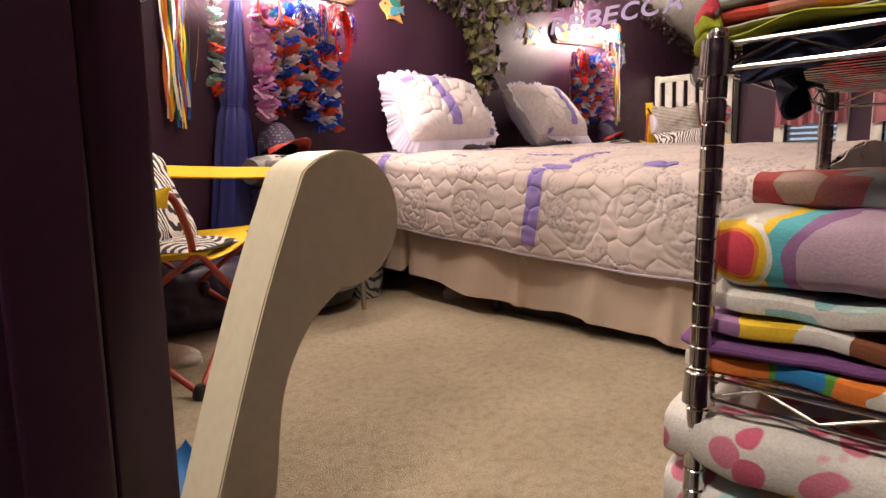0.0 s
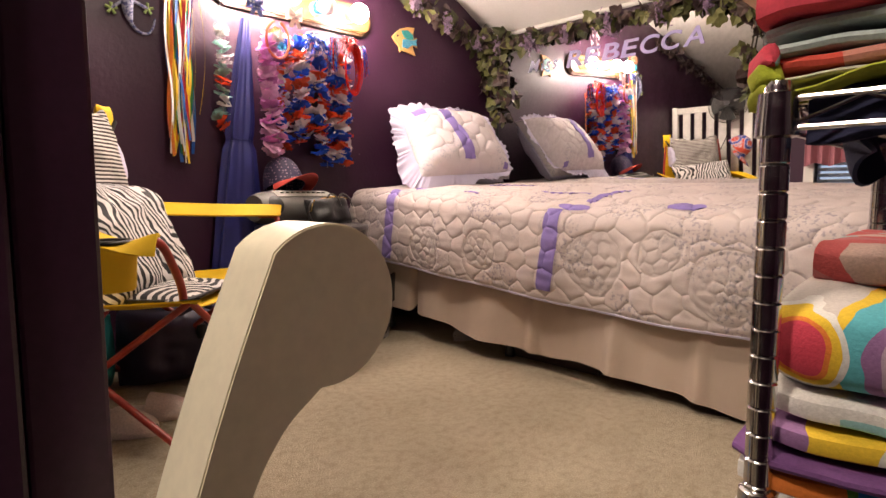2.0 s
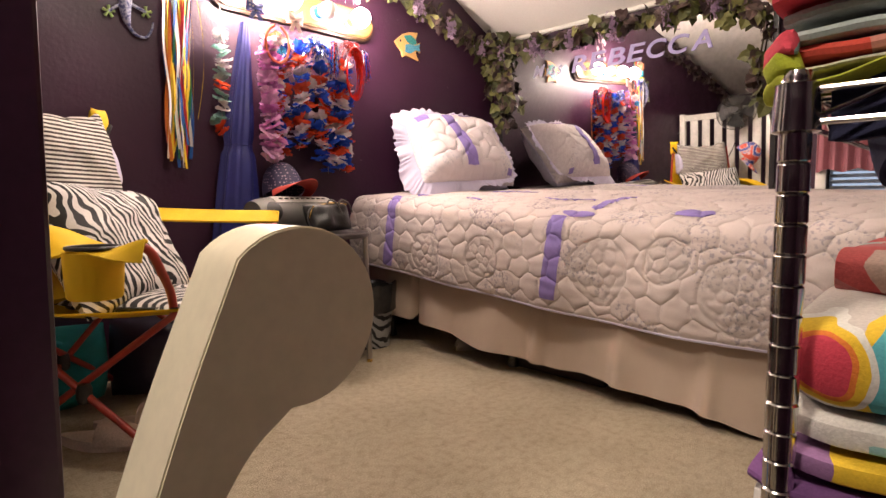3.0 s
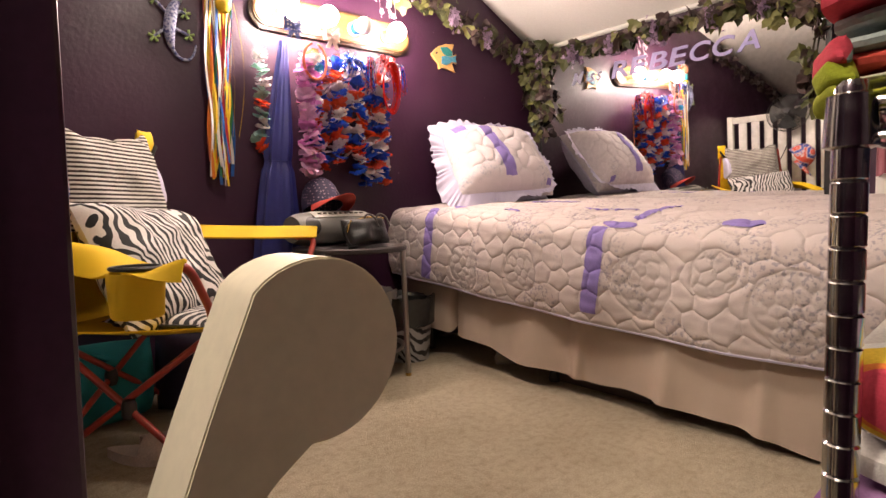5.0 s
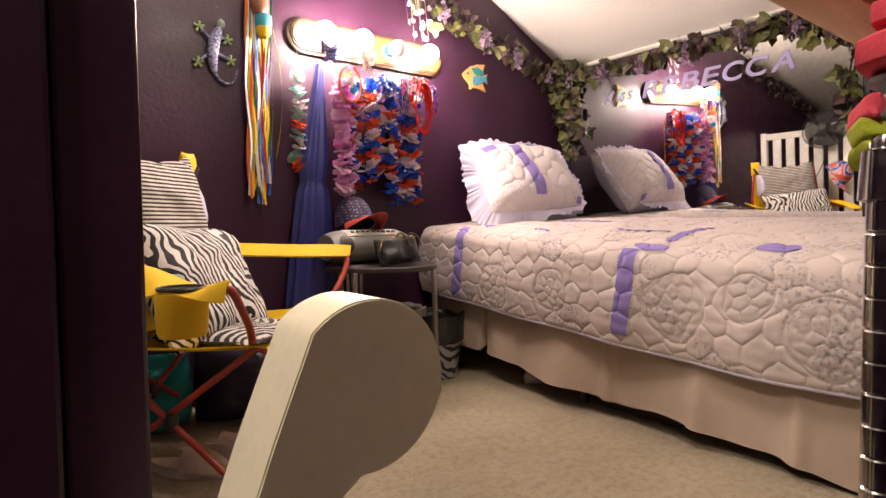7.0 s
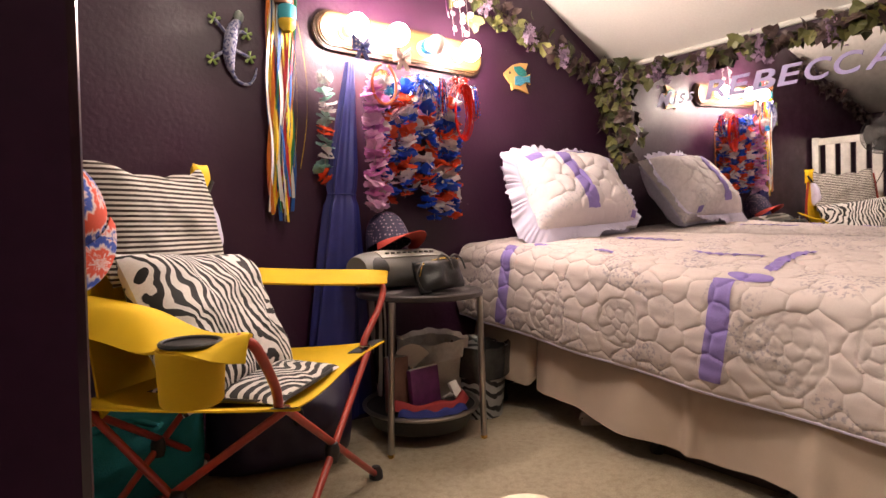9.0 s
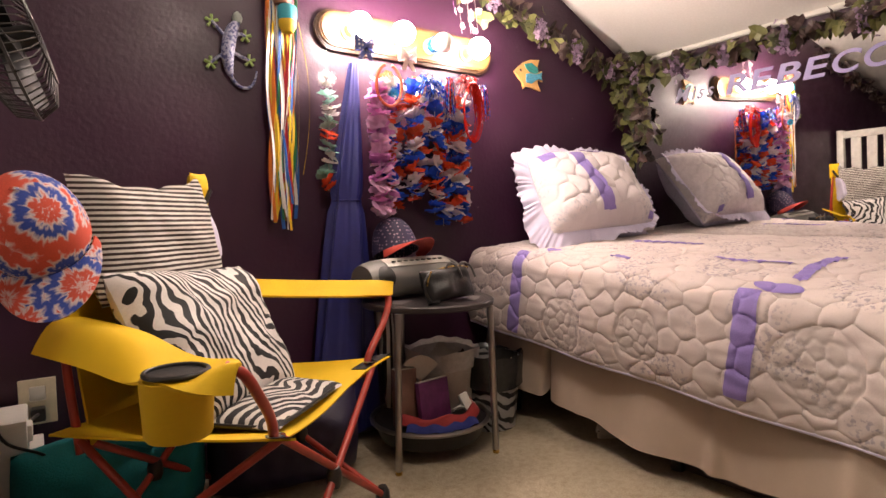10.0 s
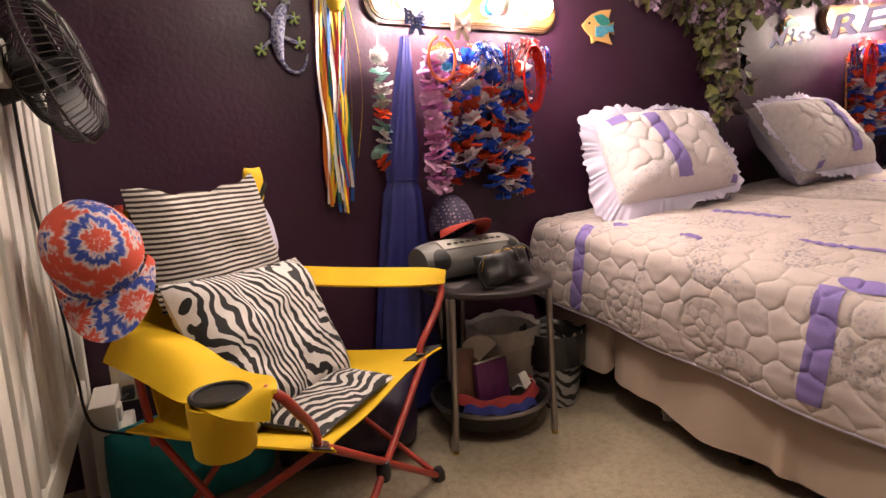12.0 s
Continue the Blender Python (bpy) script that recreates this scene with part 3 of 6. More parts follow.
def skirt_fn(u, v):
    y = HEAD - u * (HEAD - FOOT)
    drop = 0.25 + 0.75 * v
    fold = 0.45 * math.sin(y * 8.7 + 0.6) + 0.40 * math.sin(y * 19.3 + 2 * math.sin(y * 3)) + 0.10 * math.sin(y * 41 + 3 * math.sin(y * 7)) + 0.9 * math.exp(-((y - 0.98) / 0.03) ** 2) + 0.7 * math.exp(-((y - 1.30) / 0.022) ** 2) + 0.6 * math.exp(-((y - 0.72) / 0.025) ** 2) - 1.5 * math.exp(-((y - 1.925) / 0.014) ** 2)
    low = skirt_low(y) + 0.010 * math.sin(y * 7 + 1) + 0.006 * math.sin(y * 19) + 0.05 * math.exp(-((y - 1.925) / 0.012) ** 2)
    back = 0.05 * max(0.0, (y - 2.12) / 0.165) ** 2
    return Vector((1.918 + back - 0.030 * fold * drop - 0.030 * v, y, 0.36 - v * (0.36 - low)))


part("bed_skirt", grid_bm(skirt_fn, 320, 18, thick=0.003), SKIRT, bed, "taupe cotton bed skirt with soft folds")
part("bed_skirt_foot", grid_bm(lambda u, v: Vector((1.93 + u * 0.9, FOOT + 0.012 * math.sin(u * 30) * v, 0.36 - v * 0.33)), 60, 6, thick=0.003), SKIRT, bed)

quilt = thing("quilt", (2.36, 1.32, 0.6), "pale lilac scalloped quilt with purple applique on the bed", "quilt")
part("cover", grid_bm(lambda u, v: quilt_point(u, HEAD - v * (HEAD - FOOT)), 270, 460, thick=0.004), QUILT, quilt)
part("foot_drop", grid_bm(lambda u, v: bed_sheet(0.28 + 0.72 * u, FOOT) + Vector((0, -0.012 - 0.012 * math.sin(v * 3) + 0.006 * math.sin(u * 22), 0.01 - v * 0.30)), 60, 14, thick=0.004), QUILT, quilt)
part("binding", tube_bm([quilt_point(0.003, HEAD - k / 160 * (HEAD - FOOT)) for k in range(161)], 0.0065, 8), RUFFLE, quilt, "lilac bound edge")


def applique(name, u0, u1, y0, y1, material, bend=0.0, oval=False, label=""):
    """A patch sewn on the quilt, following its quilting."""
    if oval:
        def fn(a, r):
            t = a * math.tau
            k = 1 + 0.12 * math.sin(2 * t + 1)
            return quilt_point((u0 + u1) / 2 + (u1 - u0) / 2 * r * k * math.sin(t), (y0 + y1) / 2 + (y1 - y0) / 2 * r * k * math.cos(t), 0.0066)
        bm = grid_bm(fn, 36, 14, closed_u=True)
    else:
        def fn(a, b):
            u = u0 + (u1 - u0) * a
            return quilt_point(u, y0 + (y1 - y0) * b + bend * math.sin(a * math.pi) + bend * a, 0.0066)
        bm = grid_bm(fn, max(12, int(abs(u1 - u0) * 300)), max(10, int(abs(y1 - y0) * 240)))
    return part(name, bm, material, quilt, label)


applique("stripe", 0.02, 0.36, 2.000, 2.052, LILAC, -0.018, label="purple cotton stripe")
applique("stripe", 0.04, 0.34, 1.185, 1.243, LILAC, -0.012, label="purple cotton stripe")
applique("petal", 0.335, 0.400, 1.095, 1.20, LILAC, oval=True, label="purple cotton petal")
applique("petal", 0.352, 0.440, 0.745, 0.845, LILAC, oval=True, label="purple cotton petal")
applique("petal", 0.415, 0.445, 1.63, 1.70, LILAC, oval=True, label="purple cotton petal")
applique("petal", 0.40, 0.43, 1.90, 1.96, LILAC, oval=True, label="purple cotton petal")
applique("stripe", 0.43, 0.62, 1.115, 1.15, LILAC, 0.01, label="purple cotton stripe")
applique("stripe", 0.508, 0.524, 1.207, 1.417, LILAC, 0.0, label="purple cotton stripe")
applique("stripe", 0.66, 0.685, 1.60, 1.88, LILAC, 0.0, label="purple cotton stripe")


def share_at(s):
    """The share of the sheet at which the arc length s is reached."""
    return next((k for k in range(201) if ARC[k] >= s), 200) / 200


for cs, cy, r in PRINTS[:5]:
    bm = grid_bm(lambda a, q: quilt_point(share_at(cs) + (share_at(cs + r) - share_at(cs - r)) / 2 * q * math.sin(a * math.tau), cy + r * q * math.cos(a * math.tau), 0.0052), 72, 26, closed_u=True)
    part("print_patch", bm, QUILT_PRINT, quilt, "grey floral printed medallion")

# ---- pillow with a ruffled sham ----
PM = Matrix.Translation((2.362, 2.135, 0.835)) @ Euler((radians(-37), radians(-3), radians(-3))).to_matrix().to_4x4()
pillow = thing("bed_pillow", (2.41, 2.0, 0.66), "plump quilted white pillow with lavender ruffle on the bed", "pillow")


def pillow_skin(a, b, lift=0.0):
    """The pillow's front, a and b in -1..1."""
    w, h, d = 0.55, 0.41, 0.25
    q = max(0.0, (1 - a ** 4) * (1 - b ** 4)) ** 0.55
    x, z = 0.018 + a * w / 2 * (1 - 0.05 * (1 - b * b)), b * h / 2 * (1 - 0.05 * (1 - a * a))
    x += min(0.0, a) * 0.085 * (1 - b) / 2
    return PM @ Vector((x, -(d * 0.55 * q + (0.0095 * (1 - math.exp(-cell_seam(x + 0.5 + 0.012 * math.sin(z * 40), z + 0.33 + 0.010 * math.sin(x * 36), 0.088, 2.0) / 0.006)) + 0.010 * noise.noise(Vector((x * 9, z * 9, 2)))) * q + lift), z))


part("front", grid_bm(lambda u, v: pillow_skin(2 * u - 1, 2 * v - 1), 110, 86), QUILT_WHITE, pillow)
part("back", cushion_bm(PM @ Matrix.Translation((-0.005, 0.02, -0.01)), 0.55, 0.40, 0.20, 26, 0.10, 0.012), RUFFLE, pillow, "plain lavender underside")


def frill(u, v):
    t = u * math.tau
    c, s = math.cos(t), math.sin(t)
    k = (abs(c) ** 5 + abs(s) ** 5) ** (-1 / 5)
    a, b = c * k, s * k
    lower = max(0.0, -c) * max(0.0, -s + 0.25)
    wide = 0.040 + 0.010 * math.sin(t * 3 + 1) + 0.030 * max(0.0, -c) ** 2 + 0.05 * lower
    gather = math.sin(u * math.tau * 52 + 6 * math.sin(t * 5) + 4 * math.sin(t * 13))
    wave = gather * 0.0052 * v * (0.5 + 1.4 * abs(noise.noise(Vector((u * 40, 0, 3))))) + 0.010 * math.sin(t * 9) * v + 0.020 * v * v * max(0.0, -c)
    edge = 0.006 * math.sin(u * 230 + 3 * math.sin(u * 40)) * v
    return PM @ Vector((0.018 + a * 0.264 + min(0.0, a) * 0.085 * (1 - b) / 2 + c * k * (wide * v + edge), -0.040 + wave - 0.010 * v + 0.05 * lower * v, b * 0.193 + s * k * (wide * v + edge)))


part("ruffle", grid_bm(frill, 620, 6, closed_u=True, thick=0.002), RUFFLE, pillow, "gathered lavender ruffle")


def pillow_patch(a0, a1, b0, b1, slant=0.0):
    bm = grid_bm(lambda u, v: pillow_skin(a0 + (a1 - a0) * u + slant * v, b0 + (b1 - b0) * v, 0.0045), 16, 44)
    part("stripe", bm, LILAC, pillow, "purple cotton stripe")


pillow_patch(-0.30, -0.09, -0.80, 0.66, -0.13)
pillow_patch(-0.05, 0.45, 0.80, 0.93)
pillow_patch(-0.86, -0.66, 0.56, 0.80)
pillow_patch(0.66, 0.80, -0.93, -0.83)

# ---- vanity light bar ----
BULB_X = [1.352 + 0.1655 * k for k in range(4)]
BULB_Z, BULB_Y = 1.388, 2.19
bar = thing("vanity_light", (1.61, WALL_Y, 1.39), "oak vanity light bar with three of four globe bulbs lit", "wall lamp")


def stadium(x0, x1, z, r, n=14):
    out = []
    for k in range(n + 1):
        a = math.pi / 2 - k * math.pi / n
        out.append((x1 - r + r * math.cos(a), z + r * math.sin(a)))
    for k in range(n + 1):
        a = -math.pi / 2 - k * math.pi / n
        out.append((x0 + r + r * math.cos(a), z + r * math.sin(a)))
    return out


part("backing", plate_bm(stadium(1.238, 1.992, 1.392, 0.068), 0.02, Matrix.Translation((0, WALL_Y, 0)), 0.004), DARK_WOOD, bar, "dark moulded edge")
part("plate", plate_bm(stadium(1.250, 1.980, 1.392, 0.057), 0.016, Matrix.Translation((0, WALL_Y - 0.019, 0)), 0.006), BRASS_WOOD, bar, "golden oak face")
BULB_LIT = emitter("lit_bulb_glass", BULB_TINT, BULB_GLOW)
SOCKET = plain("cream_lamp_holder", (0.68, 0.52, 0.28), 0.4)
for k, x in enumerate(BULB_X):
    part("socket", lathe_bm([(0.030, 0), (0.030, 0.008), (0.023, 0.012), (0.025, 0.05), (0.022, 0.062), (0.0, 0.062)], (x, WALL_Y - 0.034, BULB_Z), 20, "y"), SOCKET, bar)
    if k != 2:
        g = [(0.016, -0.052), (0.020, -0.040)] + [(0.040 * math.sin(a), -0.040 * math.cos(a)) for a in [0.55 + i * (math.pi - 0.55) / 12 for i in range(13)]]
        part("bulb", lathe_bm(g, (x, BULB_Y, BULB_Z), 24, "y"), BULB_LIT, bar, "glowing globe bulb")
    else:
        g = [(0.016, -0.052), (0.020, -0.040)] + [(0.036 * math.sin(a), -0.036 * math.cos(a)) for a in [0.55 + i * (math.pi - 0.55) / 12 for i in range(13)]]
        part("bulb", lathe_bm(g, (x, BULB_Y - 0.004, BULB_Z - 0.006), 24, "y"), plain("unlit_bulb_glass", (0.80, 0.76, 0.68), 0.25, grain=40, bump=0.02, amount=0.05), bar, "unlit pale globe bulb")
        part("blue_band", lathe_bm([(0.024, -0.066), (0.027, -0.066), (0.030, -0.040), (0.026, -0.040)], (x, BULB_Y, BULB_Z), 18, "y"), glossy("blue_foil", (0.02, 0.25, 0.7), 0.25, 0.6), bar, "blue foil band")

# ---- flowers for leis ----
def petals_bm(size, seed, count=5):
    r = random.Random(seed)
    bm = bmesh.new()
    for k in range(count):
        a = k * math.tau / count + r.uniform(-0.25, 0.25)
        ln, wd, up = size * r.uniform(0.85, 1.15), size * r.uniform(0.46, 0.62), size * r.uniform(-0.15, 0.5)
        d, s = Vector((math.cos(a), math.sin(a), 0)), Vector((-math.sin(a), math.cos(a), 0))
        pts = [Vector((0, 0, 0)), d * ln * 0.5 + s * wd + Vector((0, 0, up * 0.5 + size * 0.1)), d * ln * 0.95 + s * wd * 0.7 + Vector((0, 0, up + size * 0.12)),
               d * ln * 1.05 + Vector((0, 0, up * 0.8)), d * ln * 0.95 - s * wd * 0.7 + Vector((0, 0, up + size * 0.12)), d * ln * 0.5 - s * wd + Vector((0, 0, up * 0.5 + size * 0.1)), d * ln * 0.55 + Vector((0, 0, up * 0.4 - size * 0.03))]
        v = [bm.verts.new(p) for p in pts]
        for i in range(1, 5):
            bm.faces.new((v[6], v[i], v[i + 1]))
        bm.faces.new((v[6], v[0], v[1]))
        bm.faces.new((v[6], v[5], v[0]))
    return bm


def flower_mesh(size, seed, material, count=5):
    bm = petals_bm(size, seed, count)
    me = bpy.data.meshes.new("flower")
    bm.to_mesh(me)
    bm.free()
    me.materials.append(material)
    return me


def petal_cloth(name, col):
    """Thin fabric that lets part of the light through."""
    m, nt, b = shader(name, 0.6)
    n = noise_tex(nt, coords(nt), 60, 2)
    tone = ramp(nt, n.outputs["Fac"], [(0.3, shade(col, 0.8)), (0.7, col)])
    link(nt, tone, b.inputs["Base Color"])
    thin = nt.nodes.new("ShaderNodeBsdfTranslucent")
    link(nt, tone, thin.inputs["Color"])
    mix = nt.nodes.new("ShaderNodeMixShader")
    mix.inputs[0].default_value = 0.45
    link(nt, b.outputs[0], mix.inputs[1])
    link(nt, thin.outputs[0], mix.inputs[2])
    link(nt, mix.outputs[0], nt.nodes["Material Output"].inputs["Surface"])
    return m


P_RED, P_WHITE, P_BLUE = petal_cloth("scarlet_petal", (0.80, 0.10, 0.03)), petal_cloth("white_petal", (0.80, 0.74, 0.74)), petal_cloth("royal_blue_petal", (0.02, 0.10, 0.62))
P_PINK, P_MAUVE, P_MINT = petal_cloth("pale_pink_petal", (0.85, 0.55, 0.76)), petal_cloth("mauve_petal", (0.74, 0.30, 0.66)), petal_cloth("mint_petal", (0.35, 0.62, 0.55))
FLOWERS = {m.name: [flower_mesh(0.030, 11 + i, m, 6) for i in range(3)] for m in (P_RED, P_WHITE, P_BLUE, P_PINK, P_MAUVE, P_MINT)}
CORD = plain("white_cord", (0.6, 0.58, 0.55), 0.8)


def lei(x, y, top, low, colours, label, lean=0.0, step=0.019, big=1.0):
    """One flower garland: a cord in a narrow loop, with blossoms threaded on it."""
    ob = thing("flower_lei", (x, y, top), label, "lei", "leis hung from the vanity light")
    pts = []
    for k in range(15):
        t = k / 14
        pts.append((x + lean * math.sin(t * math.pi) + 0.006 * math.sin(k * 1.7), y + 0.004 * math.cos(k), top + (low - top) * t))
    part("cord", tube_bm(pts, 0.0012, 5), CORD, ob)
    n = int((top - low) / step)
    for k in range(n):
        t = (k + 0.5) / n
        m = colours[(k // 2) % len(colours)]
        o = new("blossom", rng.choice(FLOWERS[m.name]))
        o.parent = ob
        s = big * rng.uniform(0.85, 1.2)
        where = Vector((lean * math.sin(t * math.pi) + rng.uniform(-0.008, 0.008), rng.uniform(-0.010, 0.004), (low - top) * t))
        o.matrix_local = Matrix.LocRotScale(where, Euler((rng.uniform(-0.7, 0.7), rng.uniform(-0.7, 0.7), rng.uniform(0, 6.28))), (s, s, s))
    return ob


RWB = [P_RED, P_WHITE, P_BLUE]
for k, (x, y, top, low, lean) in enumerate([(1.455, 2.215, 1.23, 0.80, 0.006), (1.505, 2.235, 1.24, 0.79, -0.006), (1.55, 2.20, 1.22, 0.81, 0.01), (1.60, 2.225, 1.25, 0.84, 0.0), (1.645, 2.20, 1.20, 0.77, 0.006), (1.70, 2.225, 1.22, 0.725, -0.008), (1.745, 2.205, 1.18, 0.74, 0.01), (1.79, 2.23, 1.20, 0.73, 0.0), (1.575, 2.25, 1.22, 0.86, 0.012), (1.765, 2.255, 1.2, 0.76, 0.0)]):
    lei(x, y, top, low, RWB[k % 3:] + RWB[:k % 3], "red, white and blue fabric flower lei hanging on the wall", lean)
lei(1.405, 2.19, 1.22, 0.77, [P_PINK, P_MAUVE], "pale pink and mauve flower lei hanging on the wall", 0.008, 0.017, 1.12)
lei(1.44, 2.21, 1.20, 0.76, [P_PINK, P_MAUVE, P_PINK], "pale pink and mauve flower lei hanging on the wall", 0.01, 0.017, 1.12)
lei(1.265, 2.265, 1.17, 0.85, [P_MINT, P_WHITE, P_MINT, P_RED], "mint, white and red flower lei hanging on the wall", 0.0)

# ---- tinsel, beads and pompoms at the lamp ----
FOILS = [glossy("red_foil", (0.6, 0.03, 0.02), 0.25, 0.8), glossy("blue_tinsel", (0.02, 0.10, 0.6), 0.25, 0.8), glossy("silver_tinsel", (0.75, 0.78, 0.85), 0.2, 0.9)]


def tinsel(x, y, z, r, mats, strands, droop, label):
    ob = thing("tinsel_pompom", (x, y, z), label, "pompom", "pompoms on the vanity light")
    for m in mats:
        bm = bmesh.new()
        for k in range(strands):
            a, e = rng.uniform(0, math.tau), rng.uniform(-0.5, 1.2)
            d = Vector((math.cos(a) * math.cos(e), math.sin(a) * math.cos(e) * 0.6, math.sin(e)))
            ln = r * rng.uniform(0.7, 1.15)
            p0 = Vector((x, y, z))
            p1 = p0 + d * ln * 0.6
            p2 = p0 + d * ln + Vector((0, 0, -droop * rng.uniform(0.6, 1.2)))
            s = Vector((rng.uniform(-1, 1), rng.uniform(-1, 1), rng.uniform(-1, 1))).normalized() * 0.0022
            v = [bm.verts.new(q) for q in (p0 - s, p0 + s, p1 + s, p1 - s, p2 + s * 0.6, p2 - s * 0.6)]
            bm.faces.new((v[0], v[1], v[2], v[3]))
            bm.faces.new((v[3], v[2], v[4], v[5]))
        tagged(part("tinsel", bm, m, ob, "", False), kind="stuff")
    part("knot", lathe_bm([(0.0, -0.008), (0.007, -0.004), (0.008, 0.002), (0.0, 0.008)], (x, y, z), 10), mats[0], ob)
    return ob


tinsel(1.865, 2.20, 1.235, 0.035, [FOILS[1], FOILS[2], FOILS[0]], 60, 0.10, "red, silver and blue tinsel tassel under the lamp")
tinsel(1.79, 2.19, 1.25, 0.055, [FOILS[0], FOILS[2]], 110, 0.03, "red and silver tinsel pompom under the lamp")
tinsel(1.71, 2.19, 1.25, 0.025, [FOILS[2], FOILS[0], FOILS[1]], 60, 0.12, "silver, red and blue tinsel tassel under the lamp")
tinsel(1.60, 2.17, 1.225, 0.055, [FOILS[1], FOILS[2]], 110, 0.025, "blue and silver tinsel pompom on the leis")
tinsel(1.655, 2.19, 1.215, 0.05, [FOILS[1], FOILS[1]], 70, 0.03, "blue tinsel pompom on the leis")
beads = thing("bead_necklaces", (1.795, 2.19, 1.25), "loops of shiny red bead necklaces hanging on the lamp", "necklace")
BEAD = glossy("red_bead", (0.55, 0.02, 0.012), 0.2, 0.3)
for k in range(7):
    r = 0.030 + 0.0035 * k
    loop = [(1.795 + r * math.sin(a) * (0.9 + 0.1 * math.sin(k)), 2.185 - 0.004 * k, 1.225 - 0.085 + (0.085 + 0.004 * k) * math.cos(a)) for a in [i * math.tau / 26 for i in range(26)]]
    part("strand", tube_bm(loop, lambda t: 0.0026 + 0.0009 * math.sin(t * 170), 6, True), BEAD, beads)
chain = thing("bead_chain", (1.815, 2.27, 1.2), "long copper-coloured bead chain hanging on the wall", "necklace")
part("strand", tube_bm([(1.815 + 0.002 * math.sin(i), 2.27, 1.20 - 0.008 * i) for i in range(50)], lambda t: 0.004 + 0.0014 * math.sin(t * 300), 6), glossy("copper_bead", (0.5, 0.2, 0.08), 0.3, 0.7), chain)


def fluff(name, at, r, m, parent, label=""):
    bm = bmesh.new()
    for k in range(420):
        d = Vector((rng.gauss(0, 1), rng.gauss(0, 1), rng.gauss(0, 1))).normalized()
        s = d.orthogonal().normalized() * 0.0016
        p, q = Vector(at) + d * r * 0.25, Vector(at) + d * r * rng.uniform(0.8, 1.1)
        v = [bm.verts.new(c) for c in (p - s, p + s, q)]
        bm.faces.new(v)
    return tagged(part(name, bm, m, parent, label, False), kind="stuff")


FUR = plain("white_fur", (0.8, 0.78, 0.76), 0.9)
FUR_BLUE = plain("sky_blue_fur", (0.05, 0.42, 0.75), 0.9)
pp = thing("fur_pompom", (1.262, 2.26, 1.215), "small white fur pompom hanging on the wall", "pompom")
fluff("fur", (1.262, 2.26, 1.215), 0.034, FUR, pp)
part("loop", tube_bm([(1.262, 2.262, 1.24), (1.27, 2.28, 1.30), (1.275, 2.285, 1.33)], 0.0012, 5), CORD, pp)
hb = thing("headband", (1.435, 2.15, 1.19), "orange headband with white and blue fur pompons", "headband")
part("band", tube_bm([(1.435 + 0.048 * math.sin(a), 2.155, 1.195 + 0.068 * math.cos(a)) for a in [0.25 + i * (math.tau - 0.5) / 24 for i in range(25)]], 0.0055, 8), plain("orange_plastic", (0.7, 0.16, 0.07), 0.4), hb)
fluff("white_pompon", (1.432, 2.145, 1.205), 0.032, FUR, hb)
fluff("blue_pompon", (1.436, 2.13, 1.165), 0.022, FUR_BLUE, hb)


def bow(x, y, z, m, label):
    ob = thing("ribbon_bow", (x, y, z), label, "bow", "bows on the vanity light")
    for s in (-1, 1):
        part("loop", grid_bm(lambda u, v: Vector((x + s * (0.034 * math.sin(u * math.pi)), y + 0.013 * math.cos(u * math.pi) + 0.003 * math.sin(v * 9), z + (v - 0.5) * 0.04 * (0.35 + math.sin(u * math.pi)) + 0.012 * math.sin(u * 3))), 12, 4, thick=0.0015), m, ob)
        part("tail", grid_bm(lambda u, v: Vector((x + s * 0.02 * v + (u - 0.5) * 0.018, y - 0.006, z - 0.045 * v)), 3, 5, thick=0.0012), m, ob)
    part("knot", lathe_bm([(0.0, -0.010), (0.008, -0.006), (0.009, 0.0), (0.008, 0.006), (0.0, 0.010)], (x, y - 0.008, z), 12), m, ob)


def dotted(name, ground, dot, scale=60.0):
    m, nt, b = shader(name, 0.7)
    v = coords(nt)
    vor = nt.nodes.new("ShaderNodeTexVoronoi")
    vor.inputs["Scale"].default_value = scale
    vor.inputs["Randomness"].default_value = 0.35
    link(nt, v, vor.inputs["Vector"])
    col = ramp(nt, vor.outputs["Distance"], [(0.26, dot), (0.32, ground)])
    weave(nt, b, v, col, 500, 0.2)
    return m


DOTS = dotted("navy_cloth_with_white_dots", (0.07, 0.09, 0.30), (0.78, 0.75, 0.78), 80)
bow(1.345, 2.15, 1.305, DOTS, "navy ribbon bow with white dots")
bow(1.505, 2.15, 1.295, plain("white_red_ribbon", (0.75, 0.55, 0.5), 0.6), "white and red ribbon bow")

# ---- navy gown ----
gown = thing("hanging_gown", (1.31, 2.24, 0.02), "long navy satin gown hanging from the lamp to the floor", "gown")


def gown_fn(u, v):
    z = 1.275 - v * 1.235
    half = 0.016 + 0.033 * min(1, v / 0.3) + 0.062 * max(0, (v - 0.36) / 0.64) ** 0.8
    if abs(v - 0.37) < 0.02:
        half -= 0.006
    cx = 1.352 - 0.038 * min(1, v / 0.36) - 0.028 * max(0, v - 0.36) / 0.64
    a = u * math.tau
    fold = 1 + (0.10 + 0.14 * v) * math.sin(a * 5 + 2 * v) + 0.08 * math.sin(a * 11 + 5 * v)
    return Vector((cx + half * math.cos(a) * fold, 2.245 + 0.6 * min(half, 0.062) * math.sin(a) * fold, z))


part("cloth", grid_bm(gown_fn, 90, 60, closed_u=True), NAVY, gown)
part("waist_seam", tube_bm([gown_fn(k / 60, 0.37) + Vector((0, -0.0015, 0)) for k in range(60)], 0.0025, 6, True), NAVY, gown)

